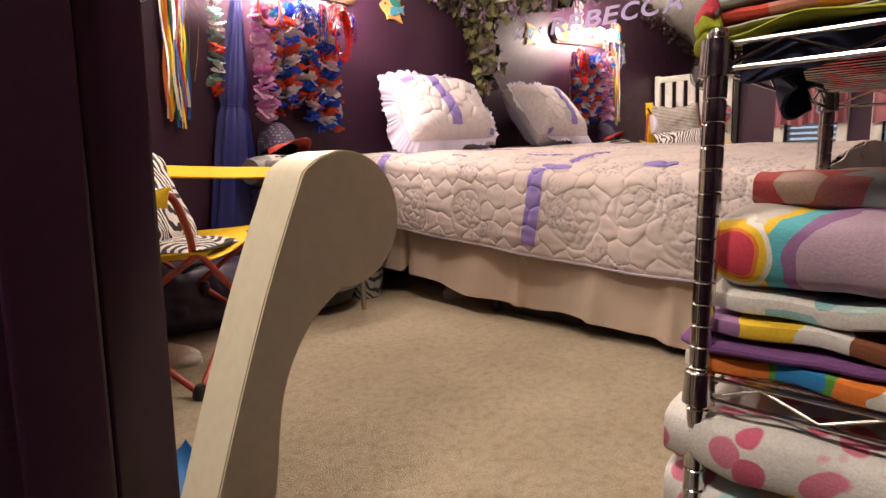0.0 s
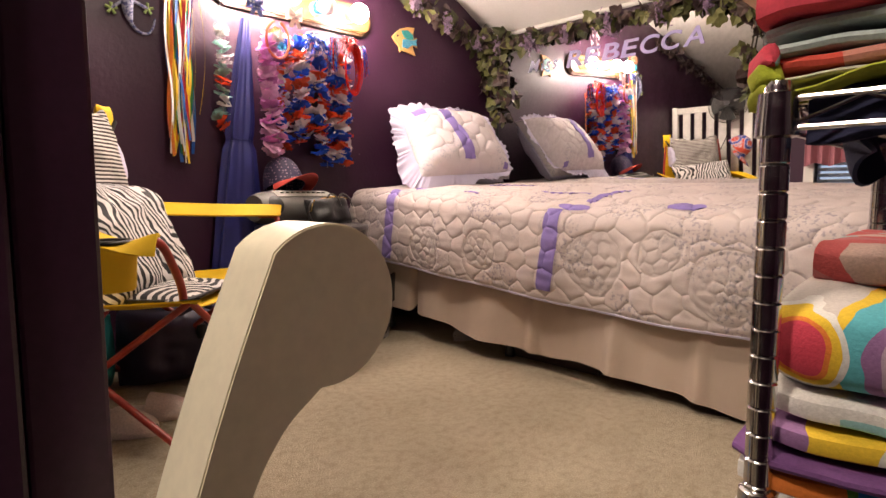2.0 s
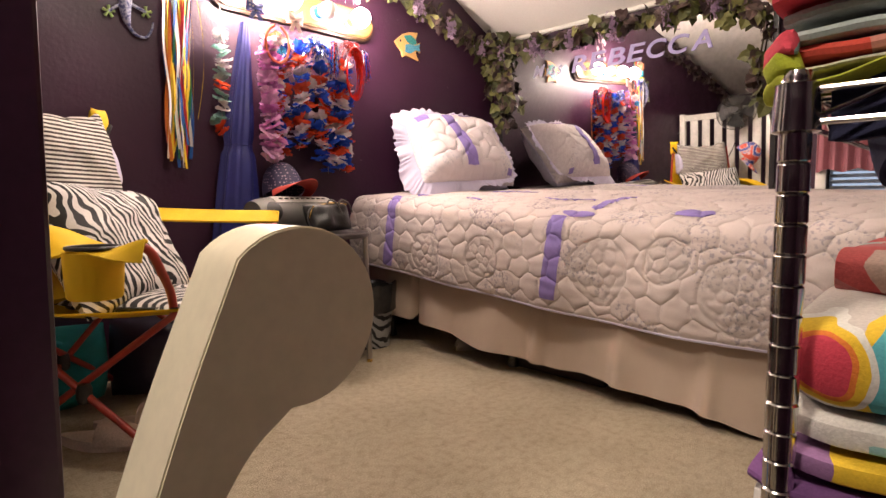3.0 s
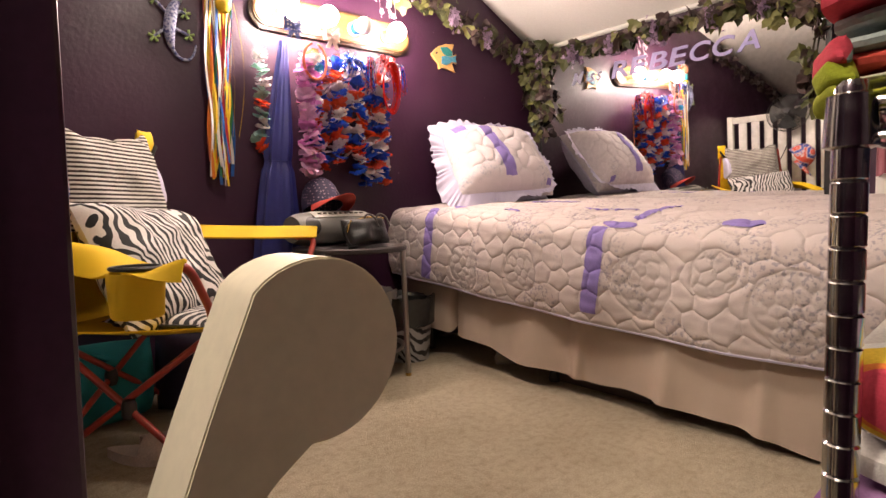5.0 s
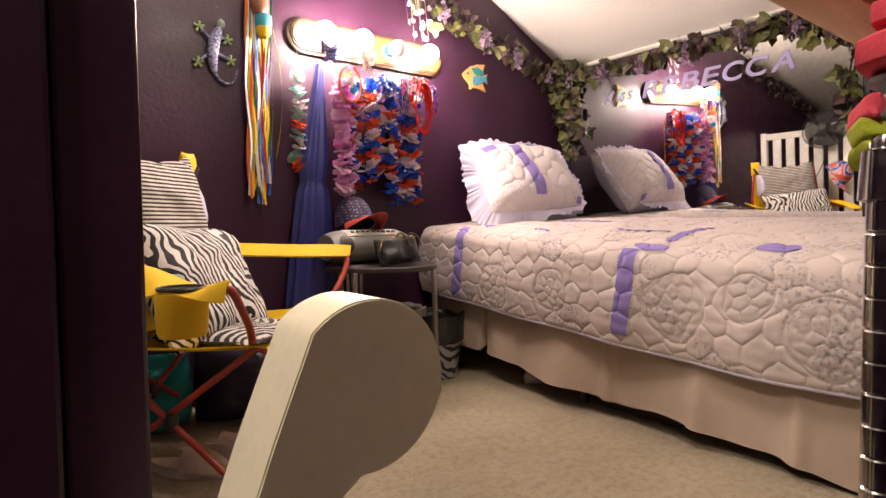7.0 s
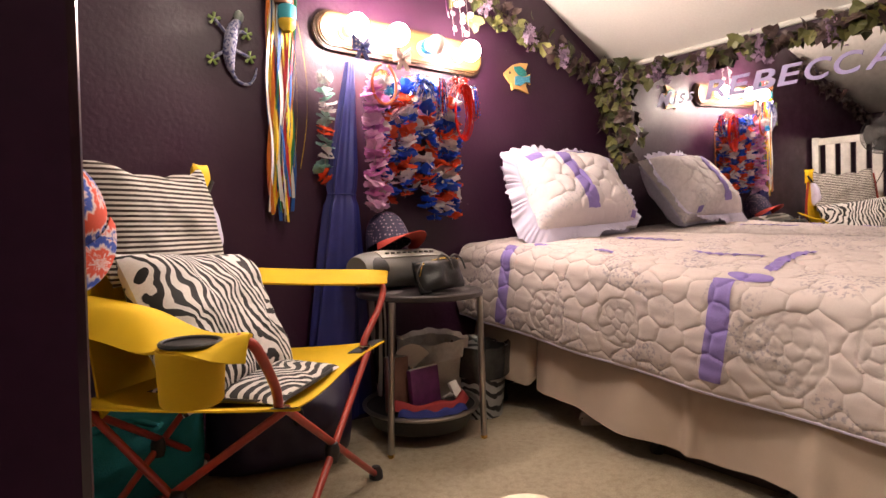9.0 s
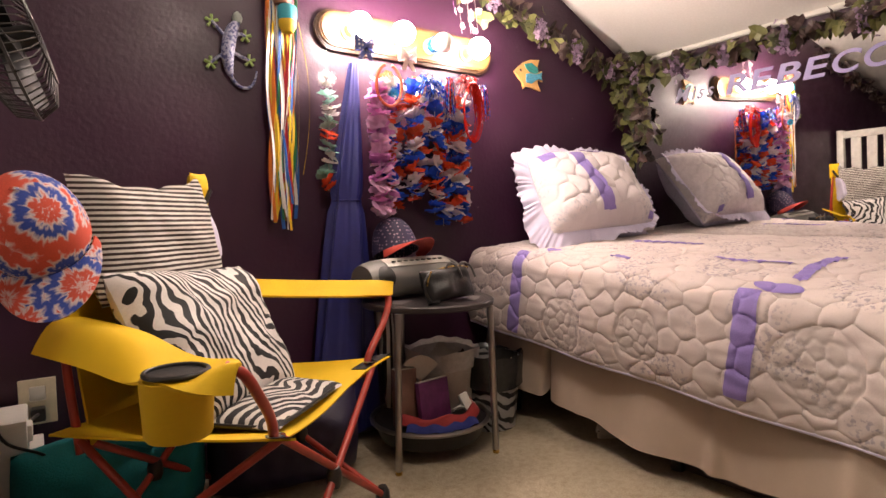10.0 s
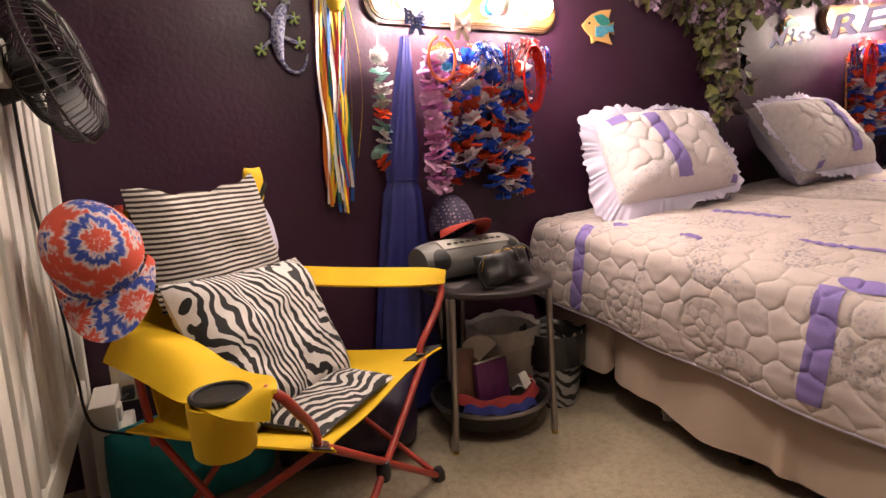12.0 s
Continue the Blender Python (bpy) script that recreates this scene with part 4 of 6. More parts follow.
# ---- ribbon streamers under a fish windsock ----
wind = thing("ribbon_streamer", (1.12, 2.27, 1.55), "colourful ribbon windsock with a small fish hanging on the wall", "windsock")
RIB = {n: plain(n + "_ribbon", c, 0.5) for n, c in dict(yellow=(0.75, 0.50, 0.02), orange=(0.75, 0.20, 0.02), red=(0.62, 0.03, 0.05), blue=(0.02, 0.12, 0.45), green=(0.03, 0.25, 0.10), white=(0.75, 0.73, 0.70), coral=(0.75, 0.16, 0.10)).items()}
order = 2 * ["blue", "white", "yellow", "coral", "orange", "red", "orange", "coral", "yellow", "blue", "white", "green", "yellow", "blue", "yellow", "orange", "white", "red", "blue", "green"]
for k, n in enumerate(order):
    x0 = 1.072 + 0.096 * k / len(order)
    x1 = 1.112 + 0.055 * (k / len(order) - 0.5) + rng.uniform(-0.016, 0.016)
    low = 0.72 + rng.uniform(0, 0.10) + (0.16 if k in (12, 18) else 0)
    off = rng.uniform(-0.012, 0.012)
    y0 = 2.285 - 0.02 * rng.random()
    swing = 0.05 if k == 14 else 0.0
    fn = lambda u, v: Vector((x0 + (x1 - x0) * v + swing * math.sin(v * 3.3) + 0.007 * math.sin(v * 9 + k) + (u - 0.5) * 0.0085, y0 + 0.004 * math.sin(v * 14 + k) + (u - 0.5) * off, 1.50 - v * (1.50 - low)))
    part("ribbon", grid_bm(fn, 1, 28, thick=0.0006), RIB[n], wind, n + " ribbon")
for s in (-1, 1):
    fn = lambda u, v: Vector((1.165 + 0.012 * s + 0.030 * math.sin(v * 3.1) * (1 if s > 0 else 0.5), 2.275 + 0.003 * s, 1.38 - v * 0.48 + u * 0.008))
    part("ribbon", grid_bm(fn, 1, 24, thick=0.0006), RIB["yellow"], wind, "yellow ribbon")
part("fish_body", lathe_bm([(0.0, -0.036), (0.016, -0.033), (0.026, -0.018), (0.028, 0.0), (0.027, 0.004)], (1.132, 2.255, 1.375), 18), RIB["yellow"], wind, "yellow fish head")
part("fish_band", lathe_bm([(0.028, 0.004), (0.030, 0.016), (0.029, 0.044), (0.024, 0.05)], (1.132, 2.255, 1.375), 18), plain("turquoise_cloth", (0.04, 0.38, 0.48), 0.6), wind, "turquoise band")
part("fish_top", lathe_bm([(0.024, 0.05), (0.034, 0.075), (0.030, 0.105), (0.0, 0.112)], (1.118, 2.258, 1.375), 18), wood("brown_cork", (0.16, 0.06, 0.03), (0.26, 0.11, 0.06)), wind)
part("hook", tube_bm([(1.12, 2.262, 1.485), (1.12, 2.275, 1.53), (1.12, WALL_Y - 0.002, 1.54)], 0.002, 6), CHROME, wind)

# ---- lizard and fish ornaments ----
def speckle(name, a, c, scale=120):
    m, nt, b = shader(name, 0.45)
    v = coords(nt)
    n = noise_tex(nt, v, scale, 2)
    link(nt, ramp(nt, n.outputs["Fac"], [(0.42, a), (0.56, c)]), b.inputs["Base Color"])
    relief(nt, b, n.outputs["Fac"], 0.4)
    return m


LIZ = speckle("blue_grey_speckled_enamel", (0.06, 0.065, 0.19), (0.34, 0.35, 0.48))
LIZ_FOOT = plain("lime_enamel", (0.36, 0.50, 0.16), 0.4)
liz = thing("lizard_ornament", (0.97, WALL_Y, 1.26), "blue speckled lizard wall ornament with green feet", "ornament")
spine = smooth_path([(0.990, 2.298, 1.362), (0.972, 2.295, 1.330), (0.960, 2.293, 1.285), (0.957, 2.294, 1.240), (0.966, 2.297, 1.195), (0.990, 2.300, 1.168), (1.022, 2.302, 1.168), (1.040, 2.303, 1.195), (1.046, 2.303, 1.222)], 5)


def liz_r(t):
    return 0.004 + 0.0135 * math.sin(min(1, t / 0.5) * math.pi) ** 0.7 + 0.005 * (1 - t) if t < 0.5 else 0.0065 * (1 - t) + 0.0028


part("body", tube_bm(spine, liz_r, 10), LIZ, liz)
part("head", lathe_bm([(0.0, -0.02), (0.012, -0.014), (0.016, 0.0), (0.011, 0.014), (0.0, 0.022)], (0.990, 2.297, 1.372), 14), plain("pale_grey_green_enamel", (0.35, 0.40, 0.36), 0.4), liz)
for kn, ft in (((0.945, 1.318), (0.915, 1.352)), ((0.995, 1.325), (1.012, 1.322)), ((0.935, 1.252), (0.908, 1.228)), ((0.985, 1.262), (1.022, 1.250))):
    part("leg", tube_bm(smooth_path([(0.963, 2.296, (kn[1] + 1.285) / 2), (kn[0], 2.294, kn[1]), (ft[0], 2.298, ft[1])], 4), 0.0052, 7), LIZ, liz)
    bm = bmesh.new()
    for a in range(5):
        t = a * math.tau / 5 + 0.3
        add_tube(bm, [(ft[0], 2.298, ft[1]), (ft[0] + 0.019 * math.cos(t), 2.299, ft[1] + 0.019 * math.sin(t))], lambda q: 0.003 + 0.0022 * q, 6)
    part("foot", bm, LIZ_FOOT, liz, "lime green splayed foot")
FISH_Y = WALL_Y - 0.001
ORANGE_WOOD, TEAL_ENAMEL, BLUE_ENAMEL = plain("amber_enamel", (0.74, 0.42, 0.14), 0.4), speckle("teal_scale_enamel", (0.01, 0.14, 0.13), (0.04, 0.30, 0.27), 200), speckle("blue_scale_enamel", (0.04, 0.20, 0.30), (0.10, 0.36, 0.48), 200)
fish = thing("fish_ornament", (2.21, WALL_Y, 1.365), "small amber wall fish with teal and blue scales", "ornament")
FM = Matrix.Translation((2.212, FISH_Y, 1.366))
part("body", plate_bm([(-0.083, 0.0), (-0.060, 0.022), (-0.030, 0.045), (0.010, 0.060), (0.062, 0.066), (0.050, 0.035), (0.056, 0.012), (0.078, 0.022), (0.070, -0.004), (0.080, -0.026), (0.052, -0.018), (0.050, -0.035), (0.068, -0.068), (0.010, -0.058), (-0.018, -0.056), (-0.034, -0.066), (-0.040, -0.040), (-0.066, -0.020)], 0.010, FM, 0.002), ORANGE_WOOD, fish)
part("upper_scales", plate_bm([(-0.030, 0.036), (0.012, 0.046), (0.046, 0.030), (0.050, 0.008), (0.030, 0.002), (0.006, 0.004), (-0.014, 0.014)], 0.004, FM @ Matrix.Translation((0, -0.0098, 0)), 0.001), TEAL_ENAMEL, fish)
part("lower_scales", plate_bm([(-0.020, -0.004), (0.004, 0.002), (0.030, 0.000), (0.050, 0.004), (0.074, 0.014), (0.068, -0.004), (0.074, -0.020), (0.046, -0.020), (0.010, -0.042), (-0.022, -0.040)], 0.004, FM @ Matrix.Translation((0, -0.0098, 0)), 0.001), BLUE_ENAMEL, fish)
part("eye", lathe_bm([(0.0055, 0), (0.0055, 0.002), (0.0, 0.003)], (2.160, FISH_Y - 0.010, 1.374), 14, "y"), BLACK_PLASTIC, fish)

# ---- garland of ivy and lilac ----
def leaf_mesh(size, seed, m):
    r = random.Random(seed)
    out = [(0, 0), (0.42, 0.05), (0.62, 0.35), (0.36, 0.50), (0.34, 0.78), (0, 1.12), (-0.34, 0.78), (-0.36, 0.50), (-0.62, 0.35), (-0.42, 0.05)]
    bm = bmesh.new()
    mid = [bm.verts.new((0, y * size, -0.10 * size * (y - 0.4) ** 2)) for y in (0.42,)][0]
    vs = [bm.verts.new((x * size * r.uniform(0.9, 1.1), y * size, (abs(x) * 0.28 - 0.22 * y * y + r.uniform(-0.05, 0.05)) * size)) for x, y in out]
    for i in range(len(vs)):
        bm.faces.new((mid, vs[i], vs[(i + 1) % len(vs)]))
    me = bpy.data.meshes.new("leaf")
    bm.to_mesh(me)
    bm.free()
    me.materials.append(m)
    return me


def leaf_mat(name, a, c):
    m, nt, b = shader(name, 0.5)
    info = nt.nodes.new("ShaderNodeObjectInfo")
    n = noise_tex(nt, coords(nt), 50, 3)
    one = ramp(nt, info.outputs["Random"], [(0.0, a), (1.0, c)])
    link(nt, mixed(nt, 1.0, one, ramp(nt, n.outputs["Fac"], [(0.3, (0.65,) * 3), (0.7, (1, 1, 1))]), "MULTIPLY"), b.inputs["Base Color"])
    b.inputs["Transmission Weight"].default_value = 0.0
    return m


LEAF = leaf_mat("olive_green_leaf", (0.045, 0.055, 0.018), (0.22, 0.22, 0.065))
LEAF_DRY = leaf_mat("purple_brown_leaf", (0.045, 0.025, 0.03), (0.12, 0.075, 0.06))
LILAC_PETAL = petal_cloth("dusty_lilac_petal", (0.45, 0.33, 0.47))
VINE = plain("brown_vine_stem", (0.06, 0.045, 0.02), 0.8)
garland = thing("ivy_garland", (MX - 0.03, 2.28, 1.44), "artificial ivy and lilac garland along wall and mirror", "garland")
WALL_RUN = smooth_path([(1.72, 2.285, 1.735), (1.93, 2.285, 1.665), (2.15, 2.285, 1.605), (2.35, 2.285, 1.545), (2.57, 2.285, 1.475), (2.74, 2.285, 1.455), (2.835, 2.27, 1.45)], 8)
TOP_RUN = smooth_path([(2.805, 2.26, 1.45), (2.805, 2.0, 1.428), (2.805, 1.7, 1.422), (2.805, 1.4, 1.425), (2.805, 1.15, 1.42), (2.805, 0.95, 1.385)], 8)
END_RUN = smooth_path([(2.805, 0.95, 1.385), (2.805, 0.90, 1.28), (2.805, 0.91, 1.15), (2.805, 0.90, 1.02)], 8)
DROPS = [smooth_path([(2.805, 2.25, 1.45), (2.835, 2.27, 1.33), (2.805, 2.23, 1.20), (2.805, 2.21, 1.04)], 8), smooth_path([(2.805, 2.19, 1.43), (2.805, 2.17, 1.30), (2.80, 2.15, 1.15)], 8), smooth_path([(2.82, 2.29, 1.43), (2.80, 2.285, 1.30), (2.79, 2.28, 1.20)], 8)]
for run in (WALL_RUN, TOP_RUN, END_RUN, *DROPS):
    part("vine", tube_bm(run, 0.0035, 6), VINE, garland)
LEAVES = [leaf_mesh(s, i, LEAF) for i, s in enumerate((0.046, 0.052, 0.058, 0.066))] + [leaf_mesh(0.058, 9, LEAF_DRY)]
LILACS = [flower_mesh(0.011, 40 + i, LILAC_PETAL, 4) for i in range(2)]
SPREAD = [(WALL_RUN, 78, 0.045), (TOP_RUN, 110, 0.030), (END_RUN, 22, 0.04), (DROPS[0], 30, 0.04), (DROPS[1], 22, 0.035), (DROPS[2], 16, 0.03)]
for run, count, wide in SPREAD:
    for k in range(count):
        p = run[min(len(run) - 1, int((k + rng.random()) / count * len(run)))]
        o = new("leaf", LEAVES[4] if rng.random() < 0.18 else rng.choice(LEAVES[:4]))
        o.parent = garland
        q = p + Vector((rng.gauss(0, wide * 0.4), rng.gauss(0, wide * 0.4), rng.gauss(0, wide * 0.75)))
        q.x, q.y = min(q.x, MX - 0.055), min(q.y, WALL_Y - 0.02)
        face = Vector((-0.6 if p.x > 2.8 else 0, -0.5 if p.x > 2.8 else -1, 0)) + Vector((rng.gauss(0, 0.45), rng.gauss(0, 0.45), rng.gauss(0.1, 0.45)))
        turn = face.to_track_quat("Z", "Y") @ Euler((0, 0, rng.gauss(math.pi, 0.9))).to_quaternion()
        s = rng.uniform(0.75, 1.15)
        o.matrix_local = Matrix.LocRotScale(q - ROOTS[garland], turn, (s, s, s))
WEST_RUN = smooth_path([(0.62, 2.285, 1.640), (0.40, 2.285, 1.575), (0.0, 2.285, 1.480), (-0.40, 2.285, 1.385), (-0.80, 2.285, 1.26)], 8)
part("vine", tube_bm(WEST_RUN, 0.0035, 6), VINE, garland)
SPREAD.append((WEST_RUN, 130, 0.055))
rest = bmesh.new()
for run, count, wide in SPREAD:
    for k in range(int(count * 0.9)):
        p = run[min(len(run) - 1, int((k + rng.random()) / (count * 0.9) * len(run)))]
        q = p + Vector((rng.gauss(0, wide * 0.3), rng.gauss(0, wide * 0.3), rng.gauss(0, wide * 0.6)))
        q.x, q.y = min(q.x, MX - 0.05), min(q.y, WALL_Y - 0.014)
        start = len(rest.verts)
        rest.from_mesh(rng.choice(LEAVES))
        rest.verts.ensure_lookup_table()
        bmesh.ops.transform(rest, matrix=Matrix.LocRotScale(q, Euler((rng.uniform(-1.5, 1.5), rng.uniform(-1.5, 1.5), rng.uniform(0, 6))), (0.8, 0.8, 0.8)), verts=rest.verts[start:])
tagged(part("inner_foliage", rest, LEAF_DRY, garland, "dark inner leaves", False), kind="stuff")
for run, spots in ((WALL_RUN, (0.06, 0.22, 0.42, 0.60, 0.80)), (TOP_RUN, (0.05, 0.20, 0.36, 0.52, 0.68, 0.86))):
    for f in spots:
        p = run[int(f * (len(run) - 1))] + Vector((-0.02 if run is TOP_RUN else 0, -0.02, -0.015))
        bm = bmesh.new()
        for k in range(46):
            q = p + Vector((rng.gauss(0, 0.014), rng.gauss(0, 0.012), rng.gauss(-0.012, 0.022)))
            fm = LILACS[k % 2]
            start = len(bm.verts)
            bm.from_mesh(fm)
            bm.verts.ensure_lookup_table()
            bmesh.ops.transform(bm, matrix=Matrix.LocRotScale(q, Euler((rng.uniform(-2, 2), rng.uniform(-2, 2), 0)), None), verts=bm.verts[start:])
        tagged(part("lilac_flower", bm, LILAC_PETAL, garland, "dusty lilac blossom cluster", False), kind="stuff")

# flower strings over the lamp
strings = thing("flower_strings", (1.80, 2.2, 1.75), "thin strings of pale blossoms hanging from the garland", "ornament")
P_PALE = petal_cloth("blush_petal", (0.78, 0.62, 0.66))
PALE = [flower_mesh(0.012, 60 + i, P_PALE, 6) for i in range(2)]
for k, (x, low) in enumerate(((1.742, 1.50), (1.765, 1.43), (1.79, 1.47), (1.815, 1.44), (1.84, 1.45), (1.775, 1.53))):
    part("thread", tube_bm([(x, 2.235 - 0.01 * (k % 3), 1.72), (x + 0.003, 2.2 - 0.012 * (k % 3), low)], 0.0009, 4), plain("violet_thread", (0.3, 0.12, 0.3), 0.7) if k == 0 else CORD, strings)
    for j in range(5):
        o = new("blossom", PALE[j % 2])
        o.parent = strings
        o.matrix_local = Matrix.LocRotScale(Vector((x + rng.uniform(-0.01, 0.01), 2.2 - 0.012 * (k % 3), low + 0.06 * j + rng.uniform(0, 0.03))) - ROOTS[strings], Euler((rng.uniform(-2, 2), rng.uniform(-2, 2), 0)), None)

# ---- folding camp chair ----
CH = Vector((0.84, 1.80, 0))
CX, CY = Vector((0.751, 0.660, 0)), Vector((0.660, -0.751, 0))


def chair(a, b, z):
    """A point of the chair: a to its own left-right, b forward, z up."""
    return CH + CX * a + CY * b + Vector((0, 0, z))


camp = thing("camp_chair", CH, "folding camp chair of yellow canvas on red tubes", "chair")
FL, FR = chair(-0.28, 0.215, 0.012), chair(0.28, 0.215, 0.012)
BL, BR = chair(-0.27, -0.255, 0.012), chair(0.27, -0.255, 0.012)
SFL, SFR = chair(-0.235, 0.215, 0.362), chair(0.235, 0.215, 0.378)
SBL, SBR = chair(-0.235, -0.23, 0.33), chair(0.235, -0.23, 0.33)
for a, b in ((FL, SFR), (FR, SFL), (BL, SBR), (BR, SBL), (FL, SBL), (FR, SBR), (BL, SFL), (BR, SFR)):
    part("leg", tube_bm([a, b], 0.0085, 10), RED_TUBE, camp)
for s in (-1, 1):
    part("back_post", tube_bm(smooth_path([chair(s * 0.235, -0.225, 0.30), chair(s * 0.245, -0.24, 0.52), chair(s * 0.215, -0.262, 0.82)], 5), 0.0085, 10), RED_TUBE, camp)
    part("arm_post", tube_bm(smooth_path([chair(s * 0.225, 0.195, 0.345), chair(s * 0.245, 0.20, 0.40), *([chair(0.33, 0.215, 0.48), chair(0.385, 0.205, 0.535), chair(0.37, 0.15, 0.542)] if s > 0 else [chair(-0.295, 0.210, 0.455), chair(-0.340, 0.212, 0.505), chair(-0.350, 0.185, 0.520)])], 6), 0.0095, 10), RED_TUBE, camp, "bent red arm tube")
for p in (FL, FR, BL, BR):
    part("foot", lathe_bm([(0.016, 0), (0.020, 0.004), (0.018, 0.024), (0.011, 0.036), (0.0, 0.036)], (p.x, p.y, 0.0), 14), BLACK_PLASTIC, camp, "black plastic foot")
for p in ((FL + SFR) / 2, (BL + SBR) / 2, (FL + SBL) / 2, (FR + SBR) / 2):
    part("hub", lathe_bm([(0.0, -0.026), (0.013, -0.022), (0.017, -0.01), (0.017, 0.01), (0.013, 0.022), (0.0, 0.026)], p, 14), BLACK_PLASTIC, camp, "black plastic joint")


def seat_fn(u, v):
    a, b = (u - 0.5) * 2, v
    sag = -0.045 * (1 - a * a) * math.sin(math.pi * min(1, b * 0.9 + 0.08))
    corner = 0.026 * abs(a) ** 3 * b ** 2
    droop = -0.03 * b ** 8 * (1 - a * a)
    out = 0.075 * abs(a) ** 4
    wide = 0.238 + 0.02 * b + (0.055 * (1 - b) * max(0.0, -a))
    return chair(a * wide, -0.235 + b * (0.415 + out), 0.355 + 0.012 * a * b + sag + corner + droop)


seat = part("seat", grid_bm(seat_fn, 30, 26, thick=0.004), YELLOW, camp)
for a in (0.045, 0.955):
    part("corner_patch", grid_bm(lambda u, v: seat_fn(a + (u - 0.5) * 0.11, 0.90 + v * 0.085) + Vector((0, 0, 0.0045)), 6, 6, thick=0.002), BLACK_CLOTH, seat, "black corner reinforcement")
    part("grommet", lathe_bm([(0.010, 0), (0.016, 0.001), (0.016, 0.004), (0.010, 0.005)], seat_fn(a, 0.945) + Vector((0, 0, 0.0055)), 18), CHROME, seat, "metal eyelet")


def back_fn(u, v):
    a = (u - 0.5) * 2
    edge = 0.215 + 0.010 * v + 0.01 * math.sin(v * 3)
    lift = 0.03 * max(0.0, a) ** 4 * v - 0.03 * max(0.0, -a) ** 2 * v
    return chair(a * edge, -0.215 - 0.045 * v - 0.055 * (1 - a * a) * (1 - 0.4 * v), 0.31 + v * (0.525 + lift - 0.02 * (1 - a * a)))


part("backrest", grid_bm(back_fn, 24, 26, thick=0.004), YELLOW, camp)
for s in (1,):
    part("back_corner", cushion_bm(Matrix.Translation(chair(s * 0.205, -0.262, 0.835)) @ Euler((0, 0, math.atan2(CX.y, CX.x))).to_matrix().to_4x4(), 0.065, 0.10, 0.035, 10), YELLOW, camp, "yellow canvas corner cap")


def arm_fn(s):
    def fn(u, v):
        b = -0.235 + v * 0.46
        wide = 0.085 if s > 0 else 0.115 + 0.03 * math.exp(-((v - 0.80) / 0.16) ** 2)
        wide *= 1 - 0.8 * max(0.0, (v - 0.80) / 0.20) ** 2
        a = 0.262 + 0.115 * v + (u - 0.5) * wide
        well = math.exp(-((v - 0.75) / 0.17) ** 2)
        wide_z = (0.006 - 0.014 * well) * math.sin(u * math.pi) - 0.16 * max(0.0, u - 0.45) ** 2 * (1 - well)
        if s > 0:
            z = 0.570 - 0.014 * v - 0.004 * math.sin(v * math.pi) + 0.034 * (u - 0.5)
        else:
            z = 0.566 - 0.030 * v - 0.032 * math.exp(-((v - 0.72) / 0.22) ** 2) + wide_z
        return chair(s * a, b, z)
    return fn


part("armrest", grid_bm(arm_fn(1), 8, 24, thick=0.006), YELLOW, camp)
part("back_strap", box_bm((-0.006, -0.004, -0.030), (0.006, 0.004, 0.030), 0.002, Matrix.Translation(chair(0.212, -0.240, 0.815)) @ Euler((0, radians(35), math.atan2(CX.y, CX.x))).to_matrix().to_4x4()), BLACK_CLOTH, camp, "black webbing strap")
left_arm = part("armrest", grid_bm(arm_fn(-1), 10, 24, thick=0.006), YELLOW, camp)
CUP = chair(-0.375, 0.115, 0)
part("cup_holder", lathe_bm([(0.0, 0.412), (0.047, 0.412), (0.051, 0.417), (0.055, 0.49), (0.055, 0.506), (0.049, 0.506), (0.045, 0.425), (0.0, 0.42)], (CUP.x, CUP.y, 0.0), 28), YELLOW, left_arm, "yellow canvas cup holder")
part("cup_rim", tube_bm([CUP + Vector((0.047 * math.cos(t), 0.047 * math.sin(t), 0.515)) for t in [k * math.tau / 32 for k in range(32)]], 0.0045, 8, True), BLACK_CLOTH, left_arm, "black bound rim")
# Flat black disc over the mouth, put in for the shade inside.
part("cup_shade_disc", lathe_bm([(0.0, 0.5135), (0.046, 0.514)], (CUP.x, CUP.y, 0.0), 28), BLACK_CLOTH, left_arm, "flat black disc for the shaded cup opening")
AX = math.degrees(math.atan2(CX.y, CX.x))

# ---- cushions and clothes on the chair ----
zc = thing("zebra_cushion", chair(-0.02, -0.06, 0.36), "zebra print cushion leaning on the camp chair's back", "cushion")
part("cover", cushion_bm(Matrix.Translation(chair(-0.015, -0.075, 0.485)) @ Euler((radians(-27), radians(3), radians(AX))).to_matrix().to_4x4(), 0.46, 0.36, 0.15, 34, 0.08, 0.018, 2.0), ZEBRA, zc)
zp = thing("zebra_seat_pad", chair(0.0, 0.02, 0.33), "flat zebra print pad on the camp chair's seat", "seat pad")
pad = part("pad", cushion_bm(Matrix.Translation(chair(-0.01, 0.015, 0.354)) @ Euler((radians(-88), 0, radians(AX))).to_matrix().to_4x4(), 0.33, 0.31, 0.045, 24, 0.06, 0.006, 5.0), ZEBRA_PAD, zp)
part("piping", tube_bm([chair(-0.01 + 0.160 * math.copysign(abs(math.cos(t)) ** 0.35, math.cos(t)), 0.015 + 0.150 * math.copysign(abs(math.sin(t)) ** 0.35, math.sin(t)), 0.350) for t in [k * math.tau / 48 for k in range(48)]], 0.005, 7, True), BLACK_CLOTH, zp, "black piping")
sc = thing("striped_cushion", chair(0, -0.25, 0.6), "brown and white striped cushion on the chair's back", "cushion")
SM = Matrix.Translation(chair(-0.005, -0.225, 0.725)) @ Euler((radians(-14), radians(-1), radians(AX))).to_matrix().to_4x4()
cover = cushion_bm(SM, 0.40, 0.285, 0.125, 36, 0.05, 0.012, 8.0)
